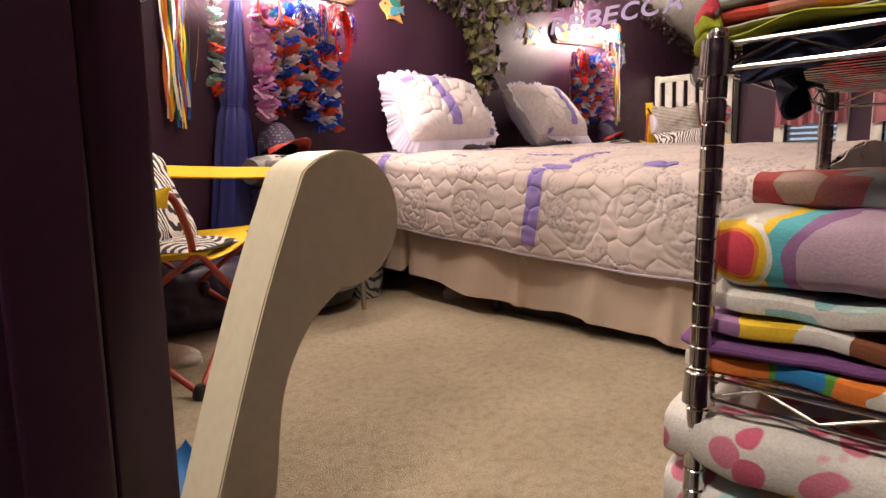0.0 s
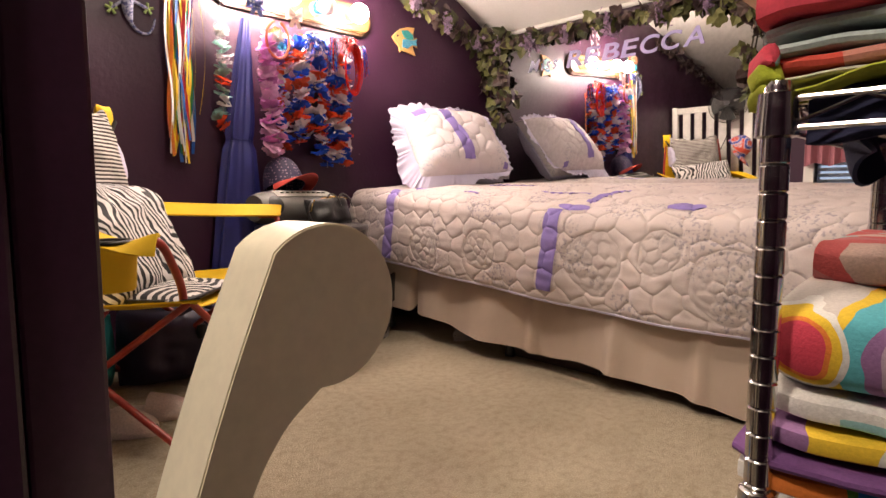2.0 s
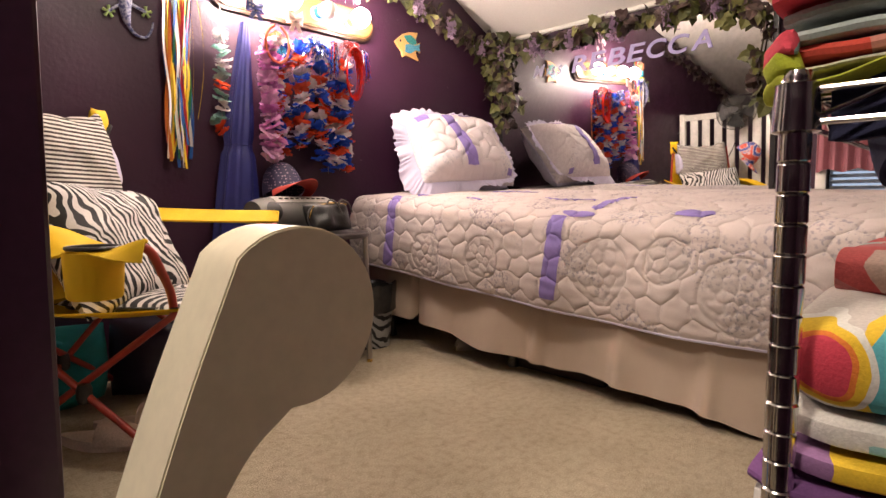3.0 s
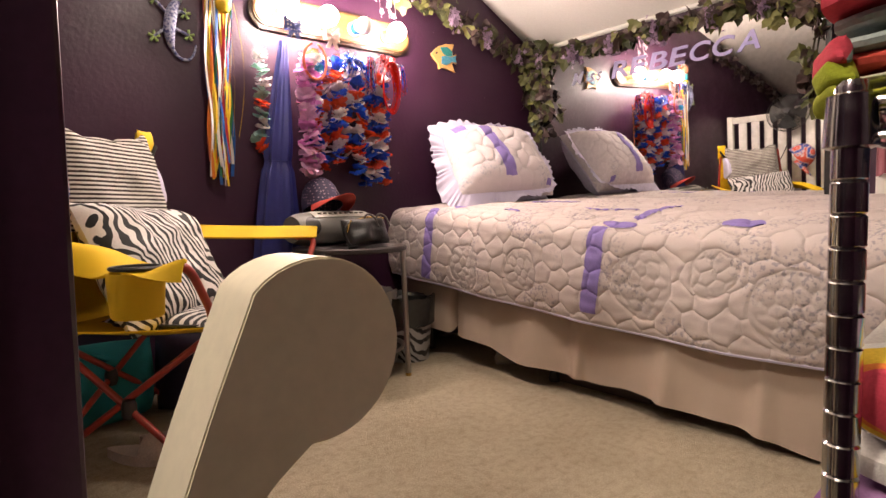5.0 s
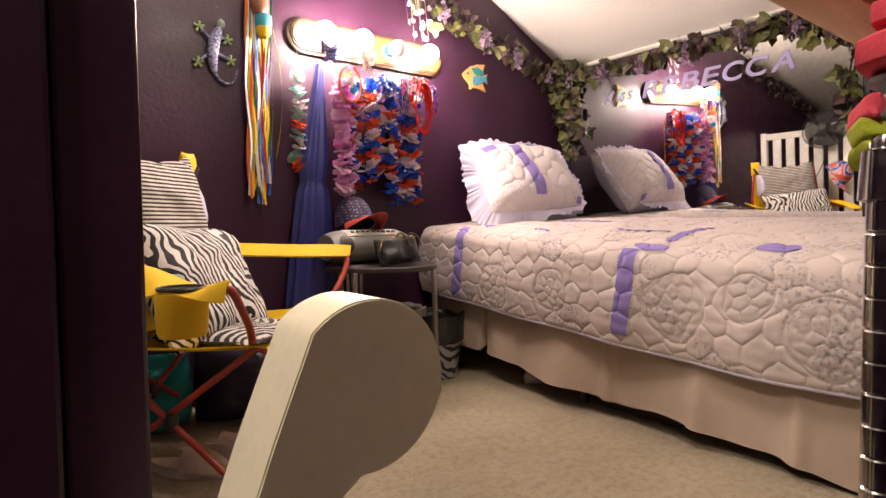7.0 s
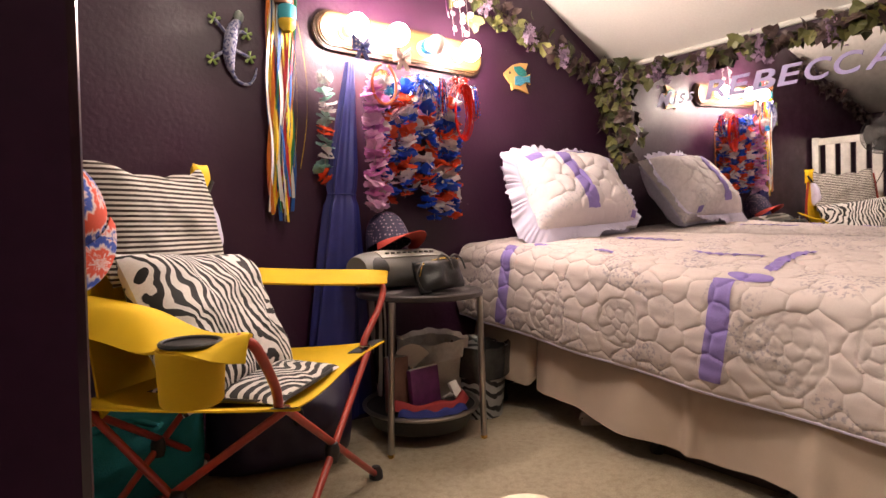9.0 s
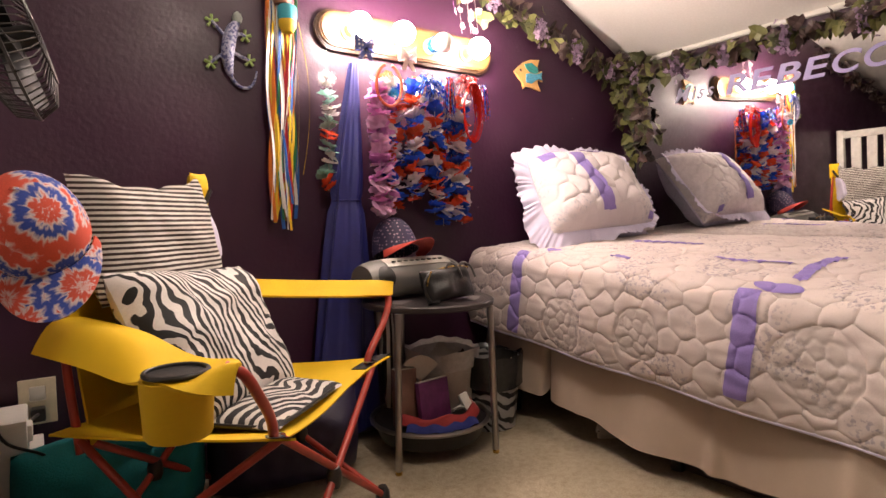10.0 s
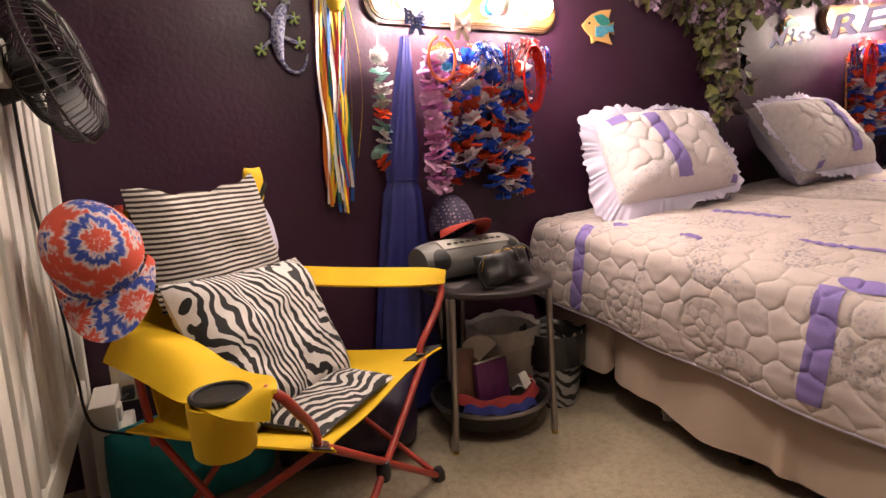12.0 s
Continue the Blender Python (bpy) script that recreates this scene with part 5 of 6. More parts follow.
SI = SM.inverted()
for v in cover.verts:
    p = SI @ v.co
    up = max(0.0, p.z / 0.14)
    p.z -= up * (0.030 * (1 - (p.x / 0.20) ** 2) + 0.006 * math.sin(p.x * 55 + p.y * 20))
    p.y += up * up * 0.006 * math.sin(p.x * 70 + p.z * 30)
    v.co = SM @ p
part("cover", cover, STRIPES, sc)
part("side_panel", cushion_bm(SM @ Matrix.Translation((0.182, 0.02, -0.015)), 0.05, 0.17, 0.10, 12), RUFFLE, sc, "pale side panel")


def cap(name, at, m, cloth, brim_cloth, label, r=0.092):
    """A baseball cap: crown of panels, button, brim. The brim points to local -y."""
    ob = thing(name, at, label, "cap")
    root = Matrix.Translation(at) @ m

    def crown(u, v):
        a, e = u * math.tau, v * math.pi / 2
        k = 1 + 0.015 * abs(math.sin(a * 3)) * math.cos(e)
        return root @ Vector((r * 0.92 * math.cos(e) ** 0.75 * math.cos(a) * k, r * 1.05 * math.cos(e) ** 0.75 * math.sin(a) * k, 0.125 * math.sin(e) - 0.02))

    part("crown", grid_bm(crown, 42, 14, closed_u=True), cloth, ob)

    def brim(u, v):
        a = math.pi * (1.08 + 0.84 * u)
        k = v
        x, y = r * 0.95 * math.cos(a), r * 1.06 * math.sin(a)
        ext = 0.082 * math.sin(math.pi * u) ** 0.6 * k
        return root @ Vector((x * (1 + 0.05 * k), y - ext, -0.018 - 0.012 * k - 0.32 * (x / r) ** 2 * 0.05 * (0.4 + k)))

    part("brim", grid_bm(brim, 30, 8, thick=0.003), brim_cloth, ob)
    part("button", lathe_bm([(0.008, 0), (0.006, 0.004), (0.0, 0.005)], (root @ Vector((0, 0, 0.104))), 12), brim_cloth, ob)
    return ob


cap("baseball_cap", (0.462, 1.715, 0.745), Euler((radians(52), radians(-12), radians(-8))).to_matrix().to_4x4(), TIE_DYE, TIE_DYE, "tie-dye baseball cap in red, white and blue hung on the chair", 0.088)
DOT_CAP = dotted("navy_cap_cloth_with_pale_dots", (0.03, 0.022, 0.07), (0.35, 0.25, 0.34), 85)
RED_BRIM = plain("coral_red_cap_brim", (0.50, 0.05, 0.035), 0.7)

# ---- side table ----
TC = Vector((1.505, 2.055, 0))
table = thing("side_table", TC, "round dark side table on three steel legs", "table")
part("tabletop", lathe_bm([(0.0, 0.472), (0.212, 0.472), (0.216, 0.476), (0.216, 0.488), (0.212, 0.492), (0.0, 0.492)], TC, 56), plain("dark_grey_laminate", (0.045, 0.036, 0.036), 0.3, amount=0.3), table)
HOLE = plain("pale_grey_inlay", (0.30, 0.27, 0.28), 0.3)
for k in range(6):
    a0 = k * math.tau / 6 + 0.2
    def wedge(u, v):
        a, r = a0 + (u - 0.5) * 0.62 * (0.55 + 0.45 * v), 0.075 + v * 0.095
        return TC + Vector((r * math.cos(a), r * math.sin(a), 0.4935))
    part("inlay", grid_bm(wedge, 8, 4), HOLE, table, "grey wedge inlay")
LEGS = [(1.301, 1.920), (1.632, 1.870), (1.520, 2.262)]
for x, y in LEGS:
    d = Vector((TC.x - x, TC.y - y, 0)) * 0.06
    leg = part("leg", tube_bm([(x, y, 0.012), (x + d.x, y + d.y, 0.474)], 0.0105, 12), DARK_STEEL, table)
    part("foot_cap", lathe_bm([(0.009, 0), (0.011, 0.003), (0.011, 0.012), (0.0, 0.013)], (x, y, 0), 12), GOLD, leg, "brass foot")
part("lower_shelf", lathe_bm([(0.0, 0.088), (0.190, 0.088), (0.190, 0.094), (0.0, 0.094)], TC, 48), BLACK_PLASTIC, table)
part("shelf_bowl", lathe_bm([(0.0, 0.024), (0.125, 0.024), (0.165, 0.040), (0.184, 0.086), (0.0, 0.086)], TC, 48), BLACK_PLASTIC, table)
part("shelf_rim", tube_bm([TC + Vector((0.193 * math.cos(t), 0.193 * math.sin(t), 0.10)) for t in [k * math.tau / 60 for k in range(60)]], 0.0075, 8, True), DARK_STEEL, table)

# things on the lower shelf
def book(at, size, turn, col, label):
    ob = thing("book", at, label, "book", "books on the lower shelf")
    m = Matrix.Translation(at) @ Euler([radians(a) for a in turn]).to_matrix().to_4x4()
    w, d, h = size
    part("cover", box_bm((-w / 2, -d / 2, 0), (w / 2, d / 2, h), 0.002, m), plain("cover_" + label.split()[0], col, 0.45, grain=30, amount=0.4), ob)
    part("pages", box_bm((-w / 2 + 0.003, -d / 2 + 0.002, h - 0.001), (w / 2 - 0.002, d / 2 - 0.002, h + 0.002), 0, m), MATTRESS, ob)


book((1.48, 1.985, 0.096), (0.125, 0.02, 0.140), (-8, 0, 8), (0.16, 0.03, 0.13), "purple and red book standing on the lower shelf")
book((1.395, 2.03, 0.096), (0.075, 0.03, 0.18), (-4, 0, -12), (0.22, 0.10, 0.07), "brown picture book standing on the lower shelf")
rolls = thing("red_cloth", (1.53, 1.96, 0.096), "folded red cloth on the lower shelf", "cloth")
part("fold", grid_bm(lambda u, v: TC + Vector((0.165 * math.cos(-2.9 + 2.75 * u) * (1 - 0.25 * v), 0.165 * math.sin(-2.9 + 2.75 * u) * (1 - 0.25 * v), 0.112 + 0.028 * math.sin(v * math.pi) + 0.006 * math.sin(u * 19))), 40, 8, thick=0.006), plain("brick_red_cloth", (0.34, 0.03, 0.03), 0.85), rolls)
blue = thing("blue_cloth", (1.50, 1.97, 0.10), "folded blue cloth on the lower shelf", "cloth")
part("fold", grid_bm(lambda u, v: TC + Vector((0.178 * math.cos(-2.6 + 1.5 * u) * (1 - 0.2 * v), 0.178 * math.sin(-2.6 + 1.5 * u) * (1 - 0.2 * v), 0.102 + 0.02 * math.sin(v * math.pi) + 0.004 * math.sin(u * 23))), 30, 8, thick=0.006), plain("royal_blue_cloth", (0.02, 0.03, 0.20), 0.85), blue)
bot = thing("white_tube", (1.60, 1.965, 0.10), "small white cosmetic tube on the lower shelf", "bottle")
bm_t = Matrix.Translation((1.60, 1.965, 0.125)) @ Euler((radians(-25), radians(-15), 0)).to_matrix().to_4x4()
part("body", box_bm((-0.016, -0.008, 0), (0.016, 0.008, 0.055), 0.005, bm_t), PLASTIC_WHITE, bot)
part("cap", box_bm((-0.010, -0.007, -0.018), (0.010, 0.007, 0.0), 0.003, bm_t), BLACK_PLASTIC, bot)
tag = thing("white_cord_bundle", (1.645, 1.99, 0.1), "loose coil of thin white cord on the shelf", "cord")
part("coil", tube_bm(smooth_path([(1.60 + 0.045 * math.cos(a), 1.99 + 0.025 * math.sin(a), 0.125 + 0.012 * math.sin(a * 2)) for a in [i * 0.8 for i in range(16)]], 4), 0.0022, 6), PLASTIC_WHITE, tag)

fan_card = thing("paper_fan", (1.475, 2.03, 0.24), "cream paper fan behind the book on the lower shelf", "fan")
part("leaf", plate_bm([(0.0, 0.0)] + [(0.085 * math.cos(a), 0.085 * math.sin(a)) for a in [radians(20 + 10 * k) for k in range(11)]], 0.003, Matrix.Translation((1.455, 2.035, 0.225)) @ Euler((radians(-8), radians(-12), 0)).to_matrix().to_4x4()), plain("cream_paper", (0.60, 0.54, 0.46), 0.8), fan_card)
part("handle", tube_bm([(1.455, 2.035, 0.235), (1.452, 2.030, 0.096)], 0.004, 7), PINE, fan_card)
brolly = thing("striped_umbrella", (1.45, 2.235, 0.0), "black and white striped folded umbrella leaning on the wall", "umbrella")
part("folded_canopy", tube_bm([(1.452, 2.225, 0.05), (1.450, 2.230, 0.20), (1.447, 2.238, 0.36), (1.445, 2.245, 0.46)], lambda t: 0.010 + 0.022 * math.sin(min(1.0, t * 1.1) * math.pi * 0.62), 14), stripes("black_white_striped_nylon", "X", 0.022, (0.012, 0.011, 0.012), (0.70, 0.66, 0.62), 0.45), brolly)
part("tip", tube_bm([(1.453, 2.222, 0.0), (1.452, 2.225, 0.055)], 0.004, 8), DARK_STEEL, brolly)

# boombox, handbag and cap on the table
GREY_PLASTIC, LIGHT_PLASTIC = plain("dark_grey_moulded_plastic", (0.16, 0.155, 0.145), 0.45, amount=0.1), plain("silver_grey_panel", (0.45, 0.43, 0.39), 0.4, amount=0.08)
BX = Matrix.Translation((1.475, 2.125, 0.494)) @ Euler((0, 0, radians(7))).to_matrix().to_4x4()
boom = thing("boombox", BX.translation, "dark grey portable boombox on the side table", "radio")


def boom_fn(u, v):
    a = u * math.tau
    x = (v - 0.5) * 0.38
    k = 1 - 0.25 * abs(2 * v - 1) ** 6
    return BX @ Vector((x, 0.075 * math.cos(a) * k * (1.12 if math.cos(a) < 0 else 1), 0.066 + 0.064 * k * math.sin(a) * (1 if math.sin(a) > 0 else 0.98)))


bb = boom_fn
body = grid_bm(bb, 40, 26, closed_u=True)
bmesh.ops.holes_fill(body, edges=[e for e in body.edges if e.is_boundary])
part("body", body, GREY_PLASTIC, boom)
part("panel", grid_bm(lambda u, v: boom_fn(0.27 + u * 0.115, 0.16 + v * 0.70) * 1.0 + Vector((0, -0.002, 0.003)), 6, 16, thick=0.002), LIGHT_PLASTIC, boom, "silver control panel")
for k in range(9):
    p = boom_fn(0.345, 0.24 + 0.065 * k) + Vector((0, -0.003, 0.005))
    part("button", lathe_bm([(0.0075, -0.002), (0.0075, 0.003), (0.0, 0.004)], p, 12), GREY_PLASTIC, boom)
for s in (0.12, 0.88):
    part("speaker_grille", grid_bm(lambda u, v: boom_fn(0.46 + 0.10 * v * math.sin(u * math.tau), s + 0.075 * v * math.cos(u * math.tau)) + Vector((0, -0.0025, 0)), 20, 4, closed_u=True), BLACK_PLASTIC, boom, "black speaker grille")
bag = thing("handbag", (1.60, 1.985, 0.494), "small black leatherette handbag beside the boombox", "handbag")
part("pouch", cushion_bm(Matrix.Translation((1.575, 1.972, 0.548)) @ Euler((radians(-20), radians(-3), radians(10))).to_matrix().to_4x4(), 0.205, 0.108, 0.085, 26, 0.12, 0.018, 3.0), BLACK_CLOTH, bag)
part("strap", tube_bm(smooth_path([(1.515, 1.97, 0.56), (1.49, 1.945, 0.585), (1.465, 1.935, 0.55), (1.48, 1.925, 0.505), (1.51, 1.925, 0.50)], 5), 0.004, 8), BLACK_CLOTH, bag)
for k in (0, 1):
    part("handle", tube_bm(smooth_path([(1.56 + 0.05 * k, 1.965, 0.585), (1.575 + 0.05 * k, 1.96, 0.612), (1.60 + 0.05 * k, 1.95, 0.60), (1.615 + 0.05 * k, 1.945, 0.565)], 5), 0.0032, 7), plain("grey_strap", (0.12, 0.11, 0.11), 0.5), bag)
part("chain", tube_bm(smooth_path([(1.50, 1.95, 0.59), (1.485, 1.94, 0.575), (1.475, 1.935, 0.55)], 5), lambda t: 0.003 + 0.001 * math.sin(t * 60), 6), GOLD, bag)
part("zip", tube_bm(smooth_path([(1.525, 1.968, 0.592), (1.59, 1.965, 0.602), (1.655, 1.972, 0.596)], 5), 0.0025, 6), GOLD, bag)
bag.location += Vector((-0.070, -0.028, 0))
cap("polka_dot_cap", (1.462, 2.190, 0.655), Euler((radians(-22), radians(6), radians(12))).to_matrix().to_4x4(), DOT_CAP, RED_BRIM, "navy dotted cap with a coral red brim on the boombox", 0.080)

# ---- waste bins ----
LINER = plain("translucent_white_bin_liner", (0.55, 0.53, 0.50), 0.35, grain=60, bump=0.6)
LINER_BLACK = plain("black_bin_liner", (0.03, 0.03, 0.03), 0.25, grain=60, bump=0.7)


def bin_thing(at, r, h, shell, liner, label, drop=0.065):
    ob = thing("waste_bin", at, label, "waste bin", "bins by the bed")
    part("shell", lathe_bm([(0.0, 0.0), (r * 0.80, 0.0), (r, h), (r - 0.004, h), (r * 0.79, 0.006), (0.0, 0.006)], at, 32), shell, ob)

    def fn(u, v):
        a = u * math.tau
        w = 0.005 * math.sin(a * 3 + r * 90) + 0.0012 * math.sin(a * 13 + 1) + 0.006 * noise.noise(Vector((math.cos(a) * 4, math.sin(a) * 4, v * 3)))
        if v < 0.5:
            k = v * 2
            return Vector(at) + Vector(((r * 0.94 + w * 0.4) * math.cos(a), (r * 0.94 + w * 0.4) * math.sin(a), h - 0.08 * (1 - k) + 0.012 + w * k * 0.5))
        k = v * 2 - 1
        return Vector(at) + Vector(((r * (1.05 - 0.05 * k) + w * (0.7 + 0.3 * k)) * math.cos(a), (r * (1.05 - 0.05 * k) + w * (0.7 + 0.3 * k)) * math.sin(a), h + 0.012 - drop * k + w))

    part("liner", grid_bm(fn, 72, 10, closed_u=True), liner, ob)
    return ob


bin_thing((1.635, 2.165, 0), 0.128, 0.285, plain("cream_plastic_bin", (0.50, 0.46, 0.40), 0.5), LINER, "cream waste bin with a white liner by the bed")
bin_thing((1.790, 2.085, 0), 0.112, 0.255, ZEBRA_BIN, LINER_BLACK, "zebra print waste bin with a black liner by the bed", 0.115)

# ---- things on the floor ----
def slipper(at, turn, m, label):
    ob = thing("slipper", at, label, "slipper", "slippers under the chair")
    mm = Matrix.Translation(at) @ Euler((0, 0, radians(turn))).to_matrix().to_4x4()

    def wide(t):
        return 0.034 + 0.012 * math.sin(t * 4.2 - 0.6) if 0.03 < t < 0.97 else 0.026

    def sole(u, v):
        a = u * math.tau
        return mm @ Vector(((0.12 * math.cos(a)), wide(0.5 + 0.5 * math.cos(a)) * math.sin(a) * (1 - 0.15 * v), 0.022 * v))
    bm = grid_bm(sole, 36, 3, closed_u=True)
    bmesh.ops.holes_fill(bm, edges=[e for e in bm.edges if e.is_boundary])
    part("sole", bm, m, ob)

    def upper(u, v):
        a = math.pi * u
        x = 0.005 + v * 0.112
        k = math.sqrt(max(0.0, 1 - max(0, (v - 0.35) / 0.66) ** 2))
        return mm @ Vector((x, 0.046 * math.cos(a) * k, 0.014 + 0.055 * math.sin(a) * (0.35 + 0.65 * k) * (1 - 0.35 * v)))
    part("upper", grid_bm(upper, 20, 14, thick=0.005), m, ob)
    return ob


PINK_FUR = plain("blush_fleece", (0.74, 0.63, 0.58), 0.95, grain=200, bump=1.0)
slipper((0.70, 1.74, 0.0), -52, PINK_FUR, "blush fleece slipper on the carpet under the chair")
slipper((0.80, 1.79, 0.0), -40, PINK_FUR, "blush fleece slipper on the carpet under the chair")
slipper((2.10, 1.74, 0.0), 175, MATTRESS, "cream slipper half under the bed")


def holdall(name, at, w, h, d, turn, m, label, seed):
    ob = thing(name, at, label, "bag")
    part("body", cushion_bm(Matrix.Translation(Vector(at) + Vector((0, 0, h / 2))) @ Euler((radians(4), 0, radians(turn))).to_matrix().to_4x4(), w, h, d, 26, -0.05, 0.022, seed), m, ob)
    part("strap", tube_bm(smooth_path([Vector(at) + Vector((-w * 0.2, -d * 0.3, h * 0.85)), Vector(at) + Vector((0, -d * 0.45, h * 1.02)), Vector(at) + Vector((w * 0.2, -d * 0.3, h * 0.85))], 6), 0.008, 8), m, ob)


holdall("teal_bag", (0.60, 2.12, 0), 0.42, 0.235, 0.24, 8, TEAL, "soft teal fleece bag on the floor behind the chair", 1.0)
holdall("violet_bag", (1.03, 2.10, 0), 0.42, 0.25, 0.26, -6, NAVY_BAG, "dark violet nylon bag on the floor by the wall", 4.0)
tray = thing("storage_box", (2.06, 1.28, 0), "low dark storage box under the bed", "box")
part("body", box_bm((1.98, 1.08, 0.0), (2.5, 1.47, 0.085), 0.008), plain("dark_brown_box", (0.05, 0.03, 0.025), 0.5), tray)
part("lid", box_bm((1.972, 1.072, 0.086), (2.508, 1.478, 0.10), 0.004), plain("dark_brown_lid", (0.06, 0.035, 0.03), 0.5), tray)
BLUE_TOY = plain("bright_blue_plastic", (0.01, 0.17, 0.50), 0.35)
toy = thing("blue_dustpan", (0.545, 1.06, 0), "bright blue plastic dustpan on the carpet", "dustpan")
part("pan", grid_bm(lambda u, v: Vector((0.49 + 0.12 * u, 0.99 + 0.16 * v, 0.006 + 0.022 * (2 * u - 1) ** 4 + 0.025 * v ** 3)), 18, 12, thick=0.003), BLUE_TOY, toy)
part("handle", tube_bm([(0.55, 1.145, 0.045), (0.55, 1.25, 0.06)], 0.011, 10), BLUE_TOY, toy)

# ---- cream-painted curved rail end beside the stair opening ----
rail = thing("stair_rail_end", (0.43, 0.62, 0), "cream-painted wooden rail end with a rounded scroll top", "stair rail")
CTR = Vector((0.567, 0.515))
HEADR = 0.0735
arc_pts = [(CTR.x + HEADR * math.cos(a), CTR.y + HEADR * math.sin(a)) for a in [radians(d) for d in range(-98, 145, 9)]]
left = smooth_path([(*arc_pts[-1], 0), (0.474, 0.467, 0), (0.442, 0.376, 0), (0.407, 0.265, 0), (0.356, 0.10, 0), (0.328, 0.0, 0)], 6)[1:]
right = smooth_path([(0.395, 0.0, 0), (0.430, 0.10, 0), (0.465, 0.230, 0), (0.482, 0.345, 0), (0.515, 0.408, 0), (*arc_pts[0], 0)], 6)[:-1]
outline = [(p.x, p.y) for p in right] + arc_pts + [(p.x, p.y) for p in left]
part("board", plate_bm(outline[::-1], 0.069, Matrix.Translation((0.0, 0.626, 0.0)), 0.0015), CREAM_PAINT, rail)

# ---- white slatted headboard by the west side ----
hbd = thing("slatted_headboard", (0.34, 1.95, 0), "tall white slatted wooden headboard standing by the wall", "headboard")
HX = 0.335
top_z = 1.10
part("top_rail", box_bm((HX - 0.016, 1.28, top_z - 0.05), (HX + 0.016, 2.285, top_z), 0.006), WHITE_PAINT, hbd)
part("bottom_rail", box_bm((HX - 0.016, 1.28, 0.27), (HX + 0.016, 2.285, 0.34), 0.006), WHITE_PAINT, hbd)
for y in (1.30, 2.265):
    part("post", box_bm((HX - 0.022, y - 0.022, 0.0), (HX + 0.022, y + 0.022, top_z + 0.01), 0.006), WHITE_PAINT, hbd)
for k in range(9):
    y = 1.385 + k * 0.098
    part("slat", box_bm((HX - 0.009, y - 0.031, 0.34), (HX + 0.009, y + 0.031, top_z - 0.05), 0.003), WHITE_PAINT, hbd)
plug = thing("power_adapter", (0.40, 2.20, 0), "white plastic power box standing by the wall", "power box")
part("body", box_bm((0.362, 2.12, 0.0), (0.425, 2.29, 0.30), 0.006), PLASTIC_WHITE, plug)
part("step", box_bm((0.425, 2.16, 0.0), (0.455, 2.29, 0.215), 0.005), PLASTIC_WHITE, plug)

# ---- clip fan ----
FANC = Vector((0.435, 1.80, 1.085))
fan = thing("clip_fan", (0.34, 1.72, top_z), "dark wire-caged fan clipped to the headboard", "fan")
FT = Matrix.Translation(FANC) @ (Vector((0.93, -0.12, 0.30))).to_track_quat("Z", "Y").to_matrix().to_4x4()
FAN_DARK = plain("dark_grey_fan_plastic", (0.014, 0.014, 0.015), 0.5)
WIRE = glossy("dark_fan_wire", (0.055, 0.052, 0.05), 0.35, 0.7)
FR_ = 0.145
for k in range(60):
    a = k * math.tau / 60
    d = Vector((math.cos(a), math.sin(a), 0))
    pts = [FT @ (d * FR_ * r + Vector((0, 0, z))) for r, z in ((0.18, 0.052), (0.55, 0.050), (0.88, 0.034), (1.0, 0.0), (0.90, -0.034), (0.5, -0.056), (0.25, -0.058))]
    part("cage_wire", tube_bm(pts, 0.0014, 5), WIRE, fan)
for r, z in ((1.0, 0.0), (0.60, 0.049), (0.20, 0.052), (0.6, -0.054)):
    part("cage_ring", tube_bm([FT @ Vector((FR_ * r * math.cos(t), FR_ * r * math.sin(t), z)) for t in [i * math.tau / 40 for i in range(40)]], 0.0028 if r == 1.0 else 0.0018, 6, True), WIRE, fan)
for k in range(4):
    a0 = k * math.tau / 4
    part("blade", grid_bm(lambda u, v: FT @ Vector((FR_ * (0.15 + 0.72 * v) * math.cos(a0 + (u - 0.5) * 1.1), FR_ * (0.15 + 0.72 * v) * math.sin(a0 + (u - 0.5) * 1.1), 0.018 * (u - 0.5) * 2)), 8, 8, thick=0.002), FAN_DARK, fan)
hub = lathe_bm([(0.0, 0.054), (0.022, 0.054), (0.022, 0.0), (0.034, -0.05), (0.036, -0.12), (0.026, -0.135), (0.0, -0.138)], (0, 0, 0), 24)
bmesh.ops.transform(hub, matrix=FT, verts=hub.verts[:])
part("motor", hub, FAN_DARK, fan)
back = FT @ Vector((0, 0, -0.09))
part("neck", tube_bm([back, (HX + 0.01, 1.74, top_z + 0.055), (HX, 1.74, top_z + 0.02)], 0.012, 10), FAN_DARK, fan)
part("clip", box_bm((HX - 0.032, 1.70, top_z - 0.055), (HX + 0.034, 1.78, top_z + 0.03), 0.006), PLASTIC_WHITE, fan, "pale spring clip")
part("cord", tube_bm(smooth_path([back + Vector((0, 0, -0.02)), (HX + 0.03, 1.78, 1.08), (HX + 0.028, 1.83, 0.85), (HX + 0.03, 1.95, 0.60), (HX + 0.03, 2.02, 0.42), (HX + 0.05, 2.0, 0.30), (0.47, 2.08, 0.20), (0.47, 2.05, 0.02)], 8), 0.0035, 7), BLACK_PLASTIC, fan, "black power cord")

